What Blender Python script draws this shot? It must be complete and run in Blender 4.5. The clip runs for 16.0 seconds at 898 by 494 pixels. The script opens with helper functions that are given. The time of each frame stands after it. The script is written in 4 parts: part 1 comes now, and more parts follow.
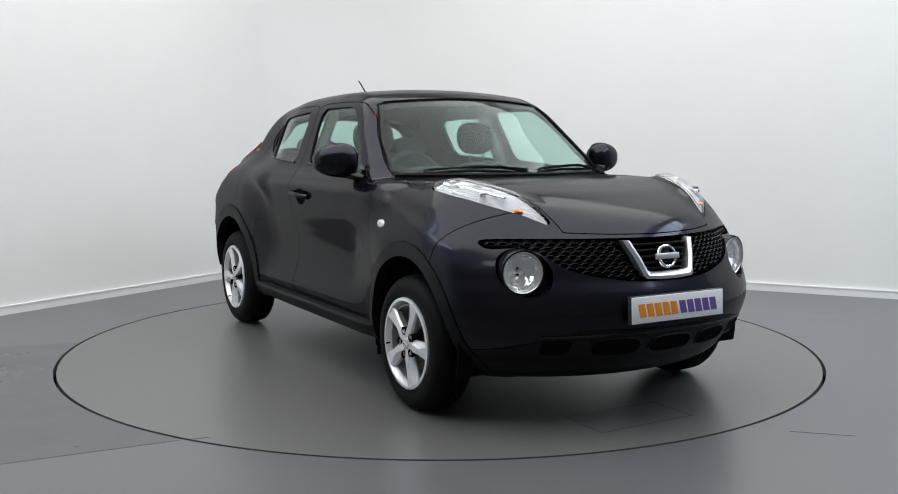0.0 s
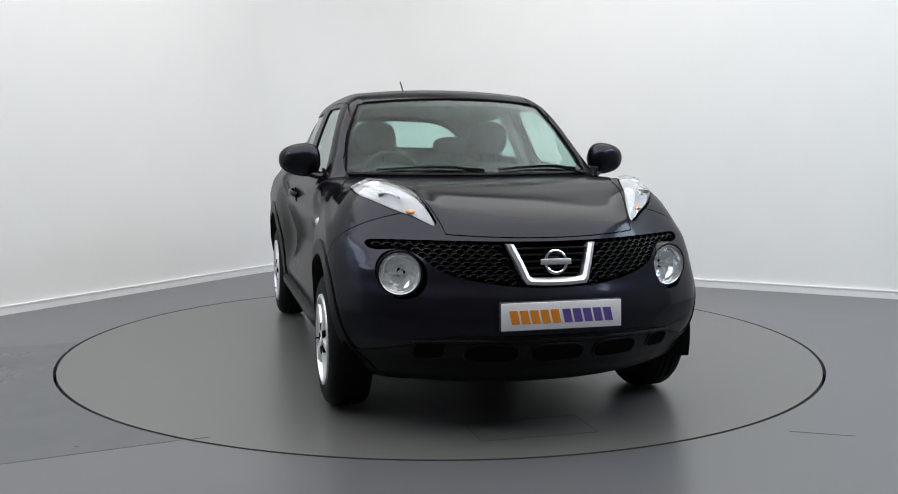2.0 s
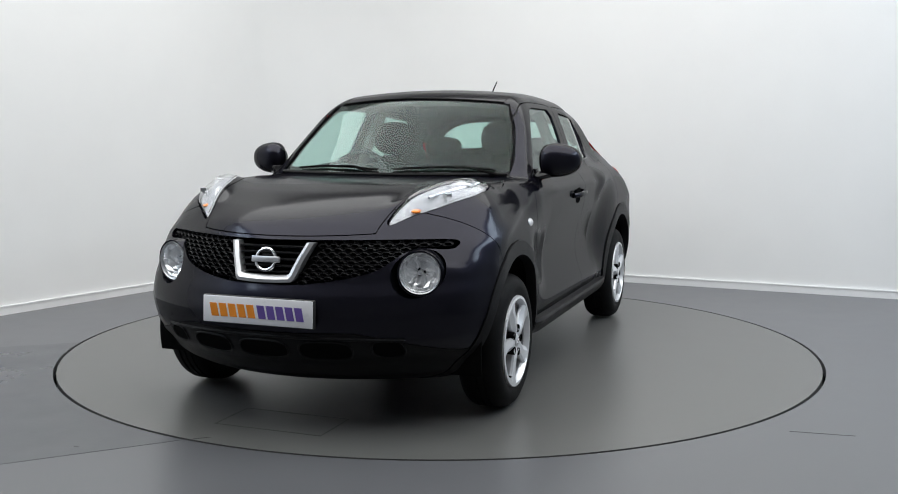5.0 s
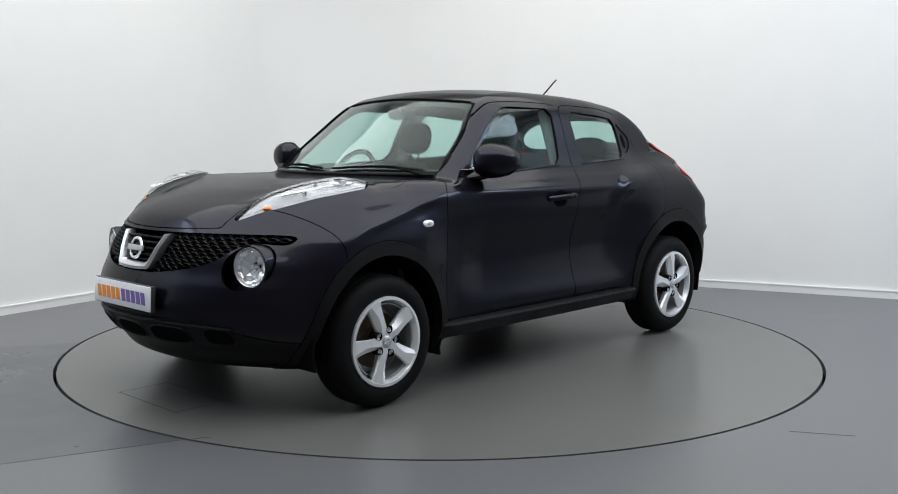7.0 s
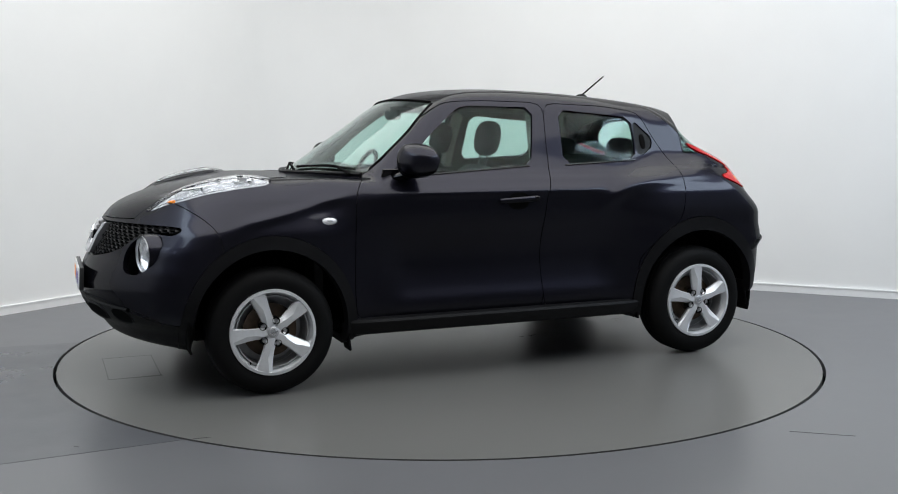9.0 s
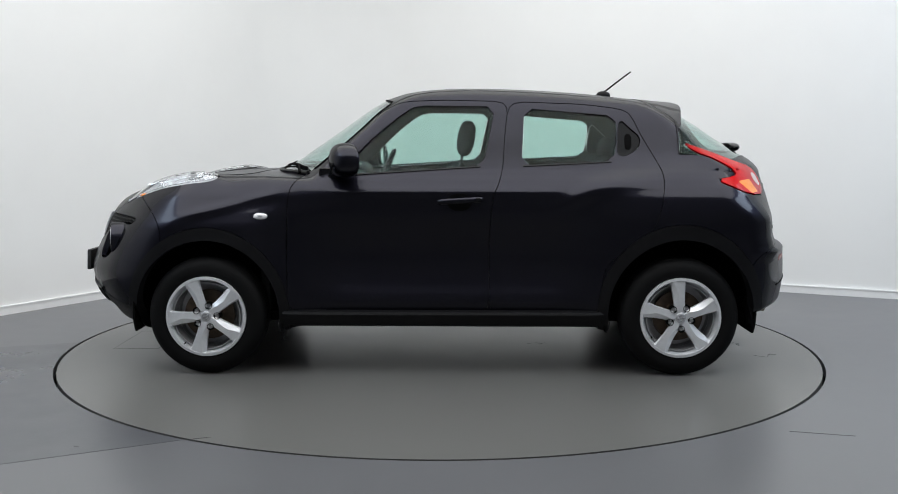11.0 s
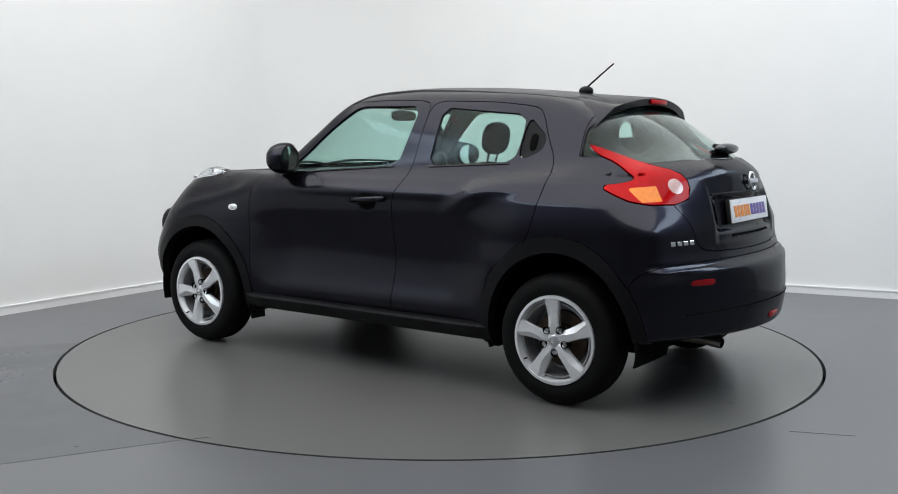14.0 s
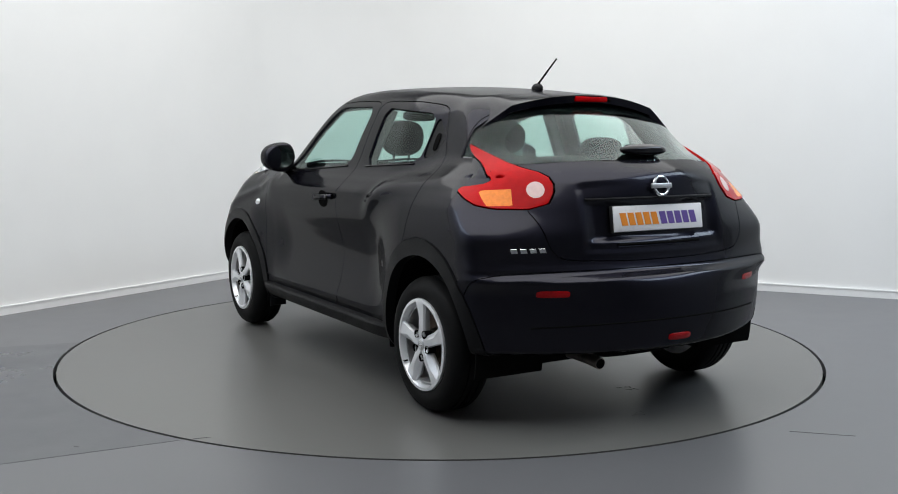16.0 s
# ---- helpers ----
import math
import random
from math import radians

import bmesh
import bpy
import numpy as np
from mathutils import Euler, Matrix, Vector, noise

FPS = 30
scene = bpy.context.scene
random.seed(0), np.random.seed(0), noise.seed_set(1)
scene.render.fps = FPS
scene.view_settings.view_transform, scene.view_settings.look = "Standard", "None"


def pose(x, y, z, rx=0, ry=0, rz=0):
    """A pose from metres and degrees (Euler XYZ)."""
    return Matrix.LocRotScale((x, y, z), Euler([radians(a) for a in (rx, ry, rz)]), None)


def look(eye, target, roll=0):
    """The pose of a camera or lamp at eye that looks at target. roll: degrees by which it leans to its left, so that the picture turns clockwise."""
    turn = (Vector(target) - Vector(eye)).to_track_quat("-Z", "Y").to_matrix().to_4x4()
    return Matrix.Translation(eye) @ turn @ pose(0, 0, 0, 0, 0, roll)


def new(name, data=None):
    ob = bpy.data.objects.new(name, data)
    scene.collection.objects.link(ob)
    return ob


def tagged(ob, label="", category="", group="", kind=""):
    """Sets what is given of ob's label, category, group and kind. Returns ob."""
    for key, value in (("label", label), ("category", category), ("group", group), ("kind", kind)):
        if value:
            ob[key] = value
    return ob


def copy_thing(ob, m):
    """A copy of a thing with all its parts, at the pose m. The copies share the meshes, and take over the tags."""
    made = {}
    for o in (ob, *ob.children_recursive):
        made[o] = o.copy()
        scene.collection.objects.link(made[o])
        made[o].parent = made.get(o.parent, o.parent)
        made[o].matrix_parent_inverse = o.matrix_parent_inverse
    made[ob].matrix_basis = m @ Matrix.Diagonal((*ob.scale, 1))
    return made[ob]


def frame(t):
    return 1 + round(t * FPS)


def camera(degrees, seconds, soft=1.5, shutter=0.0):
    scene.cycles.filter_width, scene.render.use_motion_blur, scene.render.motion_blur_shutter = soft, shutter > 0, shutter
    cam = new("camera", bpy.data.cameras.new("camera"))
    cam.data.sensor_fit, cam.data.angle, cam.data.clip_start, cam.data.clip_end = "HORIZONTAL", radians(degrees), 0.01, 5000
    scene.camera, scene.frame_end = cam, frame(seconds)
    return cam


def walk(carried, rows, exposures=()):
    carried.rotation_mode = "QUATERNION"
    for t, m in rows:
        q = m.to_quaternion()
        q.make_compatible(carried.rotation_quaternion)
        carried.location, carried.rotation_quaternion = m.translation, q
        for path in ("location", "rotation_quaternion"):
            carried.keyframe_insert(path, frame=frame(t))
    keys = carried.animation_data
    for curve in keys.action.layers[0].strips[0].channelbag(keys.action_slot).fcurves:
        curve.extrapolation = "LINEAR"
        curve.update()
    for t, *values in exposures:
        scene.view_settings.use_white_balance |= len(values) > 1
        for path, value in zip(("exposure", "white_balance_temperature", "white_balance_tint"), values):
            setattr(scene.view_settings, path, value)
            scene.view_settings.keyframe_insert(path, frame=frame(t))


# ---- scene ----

# ---- camera: stands still on a stand at the edge of the room ----
EYE = Vector((0.0, -5.9876, 1.2706))
cam = camera(49.37, 16.0, soft=1.0)
CAMERA_POSE = look(EYE, EYE + Vector((.00842, .99375, -.11133)), .064)
walk(cam, [(0.0, CAMERA_POSE), (16.0, CAMERA_POSE)])
scene.view_settings.exposure = 0.0


# ---- light: unseen ceiling panel over the turntable; cool ones added to tint side walls ----
world = bpy.data.worlds.new("room_air")
world.use_nodes = True
world.node_tree.nodes["Background"].inputs[0].default_value = (.9, .95, 1, 1)
world.node_tree.nodes["Background"].inputs[1].default_value = .04
scene.world = world


def panel_lamp(name, x, y, z, wide, deep, power, colour, target=None):
    data = bpy.data.lights.new(name, "AREA")
    data.shape, data.size, data.size_y, data.energy, data.color = "RECTANGLE", wide, deep, power, colour
    ob = new(name, data)
    ob.matrix_world = look((x, y, z), target or (x, y + .001, 0))
    return ob


panel_lamp("unseen_overhead_lamp", 0, -.9, 3.93, 7.6, 6.6, 410, (.962, .972, .970))
panel_lamp("unseen_overhead_lamp", -4.6, -1.6, 3.9, 1.2, 4.5, 100, (.70, .84, 1))
panel_lamp("unseen_overhead_lamp", 4.9, -1.4, 3.9, 1.2, 4.5, 135, (.70, .84, 1))


# ---- materials ----
def material(name, colour, rough=.5, metal=0.0, grain=0.0, scale=20.0, bump=0.0, bump_scale=200.0, coat=0.0, coat_rough=.03, spread=.06, spec=.5, **more):
    """A principled material with two scales of variation in colour and roughness, and a fine relief."""
    m = bpy.data.materials.new(name)
    m.use_nodes = True
    t = m.node_tree
    b = t.nodes["Principled BSDF"]
    b.inputs["Base Color"].default_value = (*colour, 1)
    b.inputs["Roughness"].default_value = rough
    b.inputs["Metallic"].default_value = metal
    b.inputs["Coat Weight"].default_value = coat
    b.inputs["Coat Roughness"].default_value = coat_rough
    b.inputs["Specular IOR Level"].default_value = spec
    for key, value in more.items():
        b.inputs[key.replace("_", " ")].default_value = value
    at = t.nodes.new("ShaderNodeTexCoord")
    if grain:
        big, small = t.nodes.new("ShaderNodeTexNoise"), t.nodes.new("ShaderNodeTexNoise")
        for n, s in ((big, scale * .12), (small, scale)):
            n.inputs["Scale"].default_value = s
            n.inputs["Detail"].default_value = 5
            t.links.new(at.outputs["Object"], n.inputs["Vector"])
        mix = t.nodes.new("ShaderNodeMath")
        mix.operation = "MULTIPLY_ADD"
        mix.inputs[1].default_value = .45
        t.links.new(small.outputs["Fac"], mix.inputs[0])
        half = t.nodes.new("ShaderNodeMath")
        half.operation = "MULTIPLY"
        half.inputs[1].default_value = .55
        t.links.new(big.outputs["Fac"], half.inputs[0])
        t.links.new(half.outputs[0], mix.inputs[2])
        ramp = t.nodes.new("ShaderNodeValToRGB")
        ramp.color_ramp.elements[0].position, ramp.color_ramp.elements[1].position = .3, .7
        ramp.color_ramp.elements[0].color = (*[c * (1 - grain) for c in colour], 1)
        ramp.color_ramp.elements[1].color = (*[min(1, c * (1 + grain)) for c in colour], 1)
        t.links.new(mix.outputs[0], ramp.inputs[0])
        t.links.new(ramp.outputs[0], b.inputs["Base Color"])
        r = t.nodes.new("ShaderNodeMapRange")
        r.inputs["From Min"].default_value, r.inputs["From Max"].default_value = .3, .7
        r.inputs["To Min"].default_value, r.inputs["To Max"].default_value = max(0, rough - spread), min(1, rough + spread)
        t.links.new(mix.outputs[0], r.inputs["Value"])
        t.links.new(r.outputs[0], b.inputs["Roughness"])
    if bump:
        n = t.nodes.new("ShaderNodeTexNoise")
        n.inputs["Scale"].default_value = bump_scale
        n.inputs["Detail"].default_value = 3
        t.links.new(at.outputs["Object"], n.inputs["Vector"])
        k = t.nodes.new("ShaderNodeBump")
        k.inputs["Strength"].default_value = bump
        k.inputs["Distance"].default_value = .002
        t.links.new(n.outputs["Fac"], k.inputs["Height"])
        t.links.new(k.outputs[0], b.inputs["Normal"])
    return m


WALL = material("white_wall_paint", (.80, .80, .79), .75, grain=.02, scale=3, bump=.15, bump_scale=90)
CEILING = material("ceiling_paint", (.78, .78, .77), .85, grain=.02, scale=3)
BACK_WALL = material("unseen_wall_grey", (.26, .26, .265), .8, grain=.05, scale=3)
BASE = material("baseboard_paint", (.82, .82, .82), .4, grain=.02, scale=8)
FLOOR = material("grey_floor_paint", (.098, .099, .106), .31, grain=.06, scale=6, bump=.05, bump_scale=60, spread=.02)
FLOOR_DARK = material("dark_grey_floor", (.066, .068, .076), .31, grain=.08, scale=5, bump=.08, bump_scale=60)
TABLE = material("turntable_floor_paint", (.105, .104, .100), .31, grain=.06, scale=6, bump=.05, bump_scale=60, spread=.015)
JOINT = material("hatch_joint_paint", (.066, .066, .064), .40)
SCRATCH = material("faint_scratch", (.05, .05, .052), .6)
CHALK = material("pale_scuff", (.22, .22, .215), .6, grain=.3, scale=60)
# flat black for joints and black parts, and for shade inside recesses
GAP = material("dark_gap", (.006, .006, .006), .9, spec=.02)
PAINT = material("navy_black_metallic_paint", (.0138, .0135, .0205), .37, metal=.9, coat=.42, coat_rough=.11, grain=.08, scale=900, spread=.03, Specular_Tint=(.08, .08, .12, 1))
TRIM = material("black_textured_plastic", (.0050, .0050, .0058), .47, spec=.17, grain=.15, scale=120, bump=.2, bump_scale=500)
GLOSS_BLACK = material("gloss_black_plastic", (.005, .005, .006), .15, spec=.35, grain=.1, scale=40)
LINER = material("dark_interior_trim", (.03, .03, .032), .75, grain=.15, scale=60, bump=.2, bump_scale=300)
SEAT = material("charcoal_seat_fabric", (.020, .020, .022), .9, grain=.12, scale=60, bump=.15, bump_scale=250)
HEADLINING = material("grey_headlining", (.22, .22, .21), .9, grain=.1, scale=90)
DASH = material("dark_grey_dashboard", (.03, .031, .033), .6, grain=.15, scale=90, bump=.3, bump_scale=500)
RUBBER = material("tyre_rubber", (.0048, .0048, .005), .65, spec=.12, grain=.2, scale=40, bump=.3, bump_scale=220)
ALLOY = material("silver_alloy", (.80, .81, .83), .33, metal=.5, grain=.06, scale=60, coat=.4, coat_rough=.15)
ALLOY_DARK = material("dull_wheel_metal", (.42, .42, .43), .4, metal=.6, grain=.2, scale=30)
DISC = material("rusty_brake_iron", (.10, .07, .05), .55, metal=.6, grain=.5, scale=40)
CHROME = material("bright_chrome", (.82, .83, .85), .12, metal=1, grain=.03, scale=30)
SILVER = material("satin_silver", (.58, .585, .60), .36, metal=.8, grain=.02, scale=12)
LAMP_BOWL = material("lamp_reflector", (.92, .925, .93), .11, metal=.62, grain=.04, scale=45)
LAMP_PALE = material("pale_lamp_inner", (.30, .305, .32), .25, metal=.15, grain=.35, scale=40, bump=.4, bump_scale=60)
AMBER = material("amber_plastic", (.80, .22, .02), .15, grain=.2, scale=60, spec=.3)
RED = material("red_lamp_plastic", (.40, .0015, .003), .12, grain=.22, scale=30, spec=.09)
RED_DARK = material("deep_red_reflector", (.30, .004, .006), .2, grain=.3, scale=160, bump=.3, bump_scale=500, spec=.25)
CLEAR_SPOT = material("pale_lamp_lens", (.56, .36, .34), .2, grain=.1, scale=60, coat=1)
PLATE = material("white_plate", (.80, .80, .82), .3, grain=.02, scale=30, coat=.3)
PLATE_EDGE = material("black_plate_edge", (.02, .02, .02), .5)
ORANGE = material("orange_print", (.80, .26, .02), .4, grain=.12, scale=25)
PURPLE = material("purple_print", (.13, .08, .32), .4, grain=.12, scale=25)
STICKER = material("red_sticker", (.6, .03, .03), .5)
PAPER = material("white_sticker", (.75, .74, .72), .6)
EXHAUST = material("sooty_steel", (.32, .28, .25), .4, metal=.9, grain=.4, scale=30)
MIRROR = material("mirror_glass", (.9, .92, .92), .02, metal=1)


def glass(name, tint, rough=0.0):
    m = bpy.data.materials.new(name)
    m.use_nodes = True
    b = m.node_tree.nodes["Principled BSDF"]
    b.inputs["Base Color"].default_value = (*tint, 1)
    b.inputs["Roughness"].default_value = rough
    b.inputs["Transmission Weight"].default_value = 1
    b.inputs["IOR"].default_value = 1.2
    return m


GLASS = glass("green_tinted_glass", (.66, .84, .79))
LENS = glass("clear_lamp_lens", (.96, .97, .98))
# ---- the car's shape: one smooth skin from its design curves ----
def curve(*knots):
    """A smooth line through (a, b) knots, flat beyond its ends."""
    a = np.array([k[0] for k in knots], float)
    b = np.array([k[1] for k in knots], float)
    order = np.argsort(a)
    a, b = a[order], b[order]
    slope = np.diff(b) / np.diff(a)
    tangent = np.zeros(len(a))
    same = slope[1:] * slope[:-1] > 0
    mean = np.where(same, 2 * slope[1:] * slope[:-1] / np.where(same, slope[1:] + slope[:-1], 1), 0)
    tangent[1:-1] = mean
    tangent[0], tangent[-1] = slope[0], slope[-1]

    def value(x):
        x = np.clip(np.asarray(x, float), a[0], a[-1])
        i = np.clip(np.searchsorted(a, x) - 1, 0, len(a) - 2)
        h = a[i + 1] - a[i]
        u = (x - a[i]) / h
        return (b[i] * (1 + 2 * u) * (1 - u) ** 2 + tangent[i] * h * u * (1 - u) ** 2
                + b[i + 1] * u * u * (3 - 2 * u) + tangent[i + 1] * h * u * u * (u - 1))
    return value


def ease(x, lo, hi):
    u = np.clip((x - lo) / (hi - lo), 0, 1)
    return u * u * (3 - 2 * u)


def bell(x, mid, wide):
    return np.exp(-((x - mid) / wide) ** 2)


def soft_max(a, b, k):
    h = np.maximum(k - np.abs(a - b), 0) / k
    return np.maximum(a, b) + h * h * k / 4


# side view, along the middle: bonnet, windscreen, roof, spoiler root
TOP = curve((2.06, .79), (2.0, .845), (1.93, .908), (1.8, .968), (1.6, 1.024), (1.3, 1.064), (1.05, 1.072), (.985, 1.08), (.93, 1.108),
            (.78, 1.21), (.61, 1.325), (.42, 1.455), (.32, 1.504), (.2, 1.537), (.05, 1.554), (-.15, 1.561), (-.45, 1.554), (-.8, 1.532), (-1.1, 1.499), (-1.4, 1.45))
SWEEP = curve((2.0, .62), (1.75, .60), (1.35, .34), (1.1, .42), (.9, .52), (.55, .42), (.25, .28), (0, .08), (-.4, 0), (-1.4, 0))
CROWN = curve((2.0, -.06), (1.5, -.02), (1.1, .0), (.5, .06), (0, .11), (-1.2, .13))
NOSE = curve((.15, 1.80), (.21, 1.88), (.26, 1.97), (.31, 2.01), (.37, 2.07), (.44, 2.105), (.52, 2.118), (.6, 2.098), (.67, 2.065), (.75, 2.035), (.84, 2.0), (.95, 1.94), (1.6, 1.3))
NOSE_BOW = curve((.2, .62), (.3, .60), (.42, .57), (.52, .55), (.6, .545), (.7, .55), (.8, .59), (.88, .66), (1.0, .70))
TAIL = curve((.15, -1.91), (.23, -1.965), (.35, -2.0), (.49, -2.018), (.6, -2.012), (.66, -1.995), (.70, -1.93), (.76, -1.91), (.94, -1.9), (1.07, -1.878), (1.115, -1.85),
             (1.155, -1.80), (1.22, -1.69), (1.32, -1.535), (1.43, -1.372), (1.5, -1.26), (1.6, -1.1))
TAIL_BOW = curve((.2, .45), (.6, .41), (.72, .25), (.82, .25), (.96, .40), (1.1, .60), (1.23, .76), (1.35, .66), (1.5, .55))
FLANK = curve((.15, .70), (.2, .76), (.27, .812), (.33, .832), (.45, .838), (.6, .836), (.75, .84), (.88, .852), (.95, .85), (1.0, .836), (1.04, .81), (1.075, .778), (1.11, .752),
              (1.3, .676), (1.47, .6), (1.6, .53))
FRONT_SWELL = curve((.2, .03), (.4, .045), (.62, .05), (.78, .034), (.86, .001), (.95, -.040), (1.03, -.058), (1.1, -.06), (1.5, -.06))
REAR_SWELL = curve((.2, .03), (.4, .045), (.65, .052), (.8, .044), (.95, .020), (1.05, -.012), (1.12, -.034), (1.2, -.054), (1.3, -.058), (1.5, -.05))
# the haunch over the rear wheel: its ridge climbs from the rear door to the tail lamp
HAUNCH = curve((-.52, .87), (-.64, .925), (-.78, 1.0), (-1.0, 1.052), (-1.35, 1.085), (-1.6, 1.07))


def half_width(x, z):
    front = ease(x, .72, 1.06)
    rear = ease(-x, .68, 1.08)
    y = FLANK(z) + FRONT_SWELL(z) * front + REAR_SWELL(z) * rear
    between = ease(x, -.9, -.55) * (1 - ease(x, .5, .8))
    y = y - .040 * bell(z, .63, .17) * between + .014 * bell(z, .405, .06) * between
    y = y + .011 * bell(z, .985, .024) * ease(x, -.75, -.5) * (1 - ease(x, .4, .75))
    y = y + .030 * bell(z, HAUNCH(x), .055) * ease(-x, .54, .80) * (1 - ease(-x, 1.25, 1.6))
    y = y + .013 * bell(z + .25 * (x - 1.0), .945, .03) * ease(x, .8, .95) * (1 - ease(x, 1.3, 1.55))
    y = y - .05 * np.clip(x - 1.35, 0, 1) ** 2 - .04 * np.clip(-x - 1.4, 0, 1) ** 2
    return y


def skin(p):
    """Below 0 inside the body, above 0 outside; p is an (n, 3) array and y its distance from the middle."""
    x, y, z = p[:, 0], np.abs(p[:, 1]), p[:, 2]
    side = y - half_width(x, z)
    along = x + SWEEP(x) * y * y
    top = (z - TOP(along) + CROWN(x) * y * y - .040 * ease(x, 1.16, 1.34) * (1 - ease(x, 1.6, 1.83)) * bell(y, .47 + (1.8 - x) * .42, .08)) * .85
    nose = x - NOSE(z) + NOSE_BOW(z) * y ** 2.1
    tail = TAIL(z) - x + TAIL_BOW(z) * y * y
    tail = tail + .022 * (1 - ease(y, .33, .40)) * ease(z, .81, .845) * (1 - ease(z, .975, 1.012))
    arch_z = 1.085 - .03 * (y / .38) ** 2
    tail = tail + .007 * (1 - ease(y, .37, .42)) * ease(z, .765, .80) * (1 - ease(z, arch_z - .01, arch_z + .03))
    tail = tail * np.where(z > 1.12, .8, 1)
    g = soft_max(side, nose, .16)
    g = soft_max(g, tail, np.where(z > 1.1, .05, .12))
    edge = .05 + .06 * ease(x, .9, 1.3) * (1 - ease(x, 1.75, 1.95)) + .05 * (1 - ease(x, .0, .4))
    g = soft_max(g, top, edge)
    floor_z = .215 + .035 * ease(x, -1.0, -.8) * (1 - ease(x, .75, .95)) + .13 * ease(-x, 1.45, 1.62)
    return soft_max(g, floor_z - z, .03)


def normals(p):
    g = np.empty_like(p)
    for i in range(3):
        d = np.zeros(3)
        d[i] = 2e-3
        hi, lo = p + d, p - d
        g[:, i] = skin(hi) - skin(lo)
    return g / np.maximum(np.linalg.norm(g, axis=1), 1e-9)[:, None]


def cast(start, way, far=2.2):
    """Where rays from inside the body leave it."""
    lo, hi = np.zeros(len(start)), np.full(len(start), far)
    for _ in range(26):
        mid = (lo + hi) / 2
        out = skin(start + way * mid[:, None]) > 0
        hi, lo = np.where(out, mid, hi), np.where(out, lo, mid)
    return start + way * hi[:, None]


def skin_grid(step=.013):
    """The left half of the skin as points and triangles."""
    xs = np.linspace(1.15, -1.15, int(2.3 / step))
    fan = np.radians(np.linspace(90, 0, int(1.5 / step)))
    starts = [(1.15, np.sin(a), np.cos(a)) for a in fan[:-1]] + [(x, 0.0, 1.0) for x in xs] + [(-1.15, -np.sin(a), np.cos(a)) for a in fan[::-1][1:]]
    ref = np.array([(.55, .15), (.86, .2), (.88, .95), (.72, 1.12), (.58, 1.5), (.4, 1.56), (0, 1.56)])
    run = np.concatenate([[0], np.cumsum(np.hypot(*np.diff(ref, axis=0).T))])
    s = np.linspace(0, run[-1], int(run[-1] / step))
    ry, rz = np.interp(s, run, ref[:, 0]), np.interp(s, run, ref[:, 1]) - .75
    starts = np.array(starts)
    n, m = len(starts), len(s)
    start = np.zeros((n, m, 3))
    start[..., 0] = starts[:, None, 0]
    start[..., 2] = .75
    way = np.zeros((n, m, 3))
    way[..., 0] = starts[:, None, 1] * ry[None]
    way[..., 1] = starts[:, None, 2] * ry[None]
    way[..., 2] = rz[None]
    way /= np.linalg.norm(way, axis=2)[..., None]
    v = cast(start.reshape(-1, 3), way.reshape(-1, 3))
    i = np.arange(n * m).reshape(n, m)
    a, b, c, d = i[:-1, :-1].ravel(), i[1:, :-1].ravel(), i[1:, 1:].ravel(), i[:-1, 1:].ravel()
    f = np.concatenate([np.stack([a, b, c], 1), np.stack([a, c, d], 1)])
    v[np.abs(v[:, 1]) < 1e-5, 1] = 0
    return v, f


def split(v, f, s):
    """Cuts triangles along s = 0 (s: one value for each point). Returns points, triangles below 0, triangles above 0."""
    s = np.where(np.abs(s) < 1e-7, 1e-7, s)
    below = s[f] < 0
    count = below.sum(1)
    inner, outer = [f[count == 3]], [f[count == 0]]
    points = [v]
    mixed = (count == 1) | (count == 2)
    if mixed.any():
        g, bel = f[mixed], below[mixed]
        lone_below = bel.sum(1) == 1
        lone = np.where(lone_below, np.argmax(bel, 1), np.argmin(bel, 1))
        r = np.arange(len(g))
        a, b, c = g[r, lone], g[r, (lone + 1) % 3], g[r, (lone + 2) % 3]
        pairs = np.concatenate([np.stack([np.minimum(a, b), np.maximum(a, b)], 1), np.stack([np.minimum(a, c), np.maximum(a, c)], 1)])
        edges, where = np.unique(pairs, axis=0, return_inverse=True)
        where = where.ravel()
        u = s[edges[:, 0]] / (s[edges[:, 0]] - s[edges[:, 1]])
        points.append(v[edges[:, 0]] * (1 - u)[:, None] + v[edges[:, 1]] * u[:, None])
        ab, ac = len(v) + where[:len(g)], len(v) + where[len(g):]
        tip = np.stack([a, ab, ac], 1)
        rest = np.concatenate([np.stack([ab, b, c], 1), np.stack([ab, c, ac], 1)])
        inner.append(tip[lone_below])
        outer.append(tip[~lone_below])
        twice = np.concatenate([lone_below, lone_below])
        inner.append(rest[~twice])
        outer.append(rest[twice])
    return np.concatenate(points), np.concatenate(inner), np.concatenate(outer)


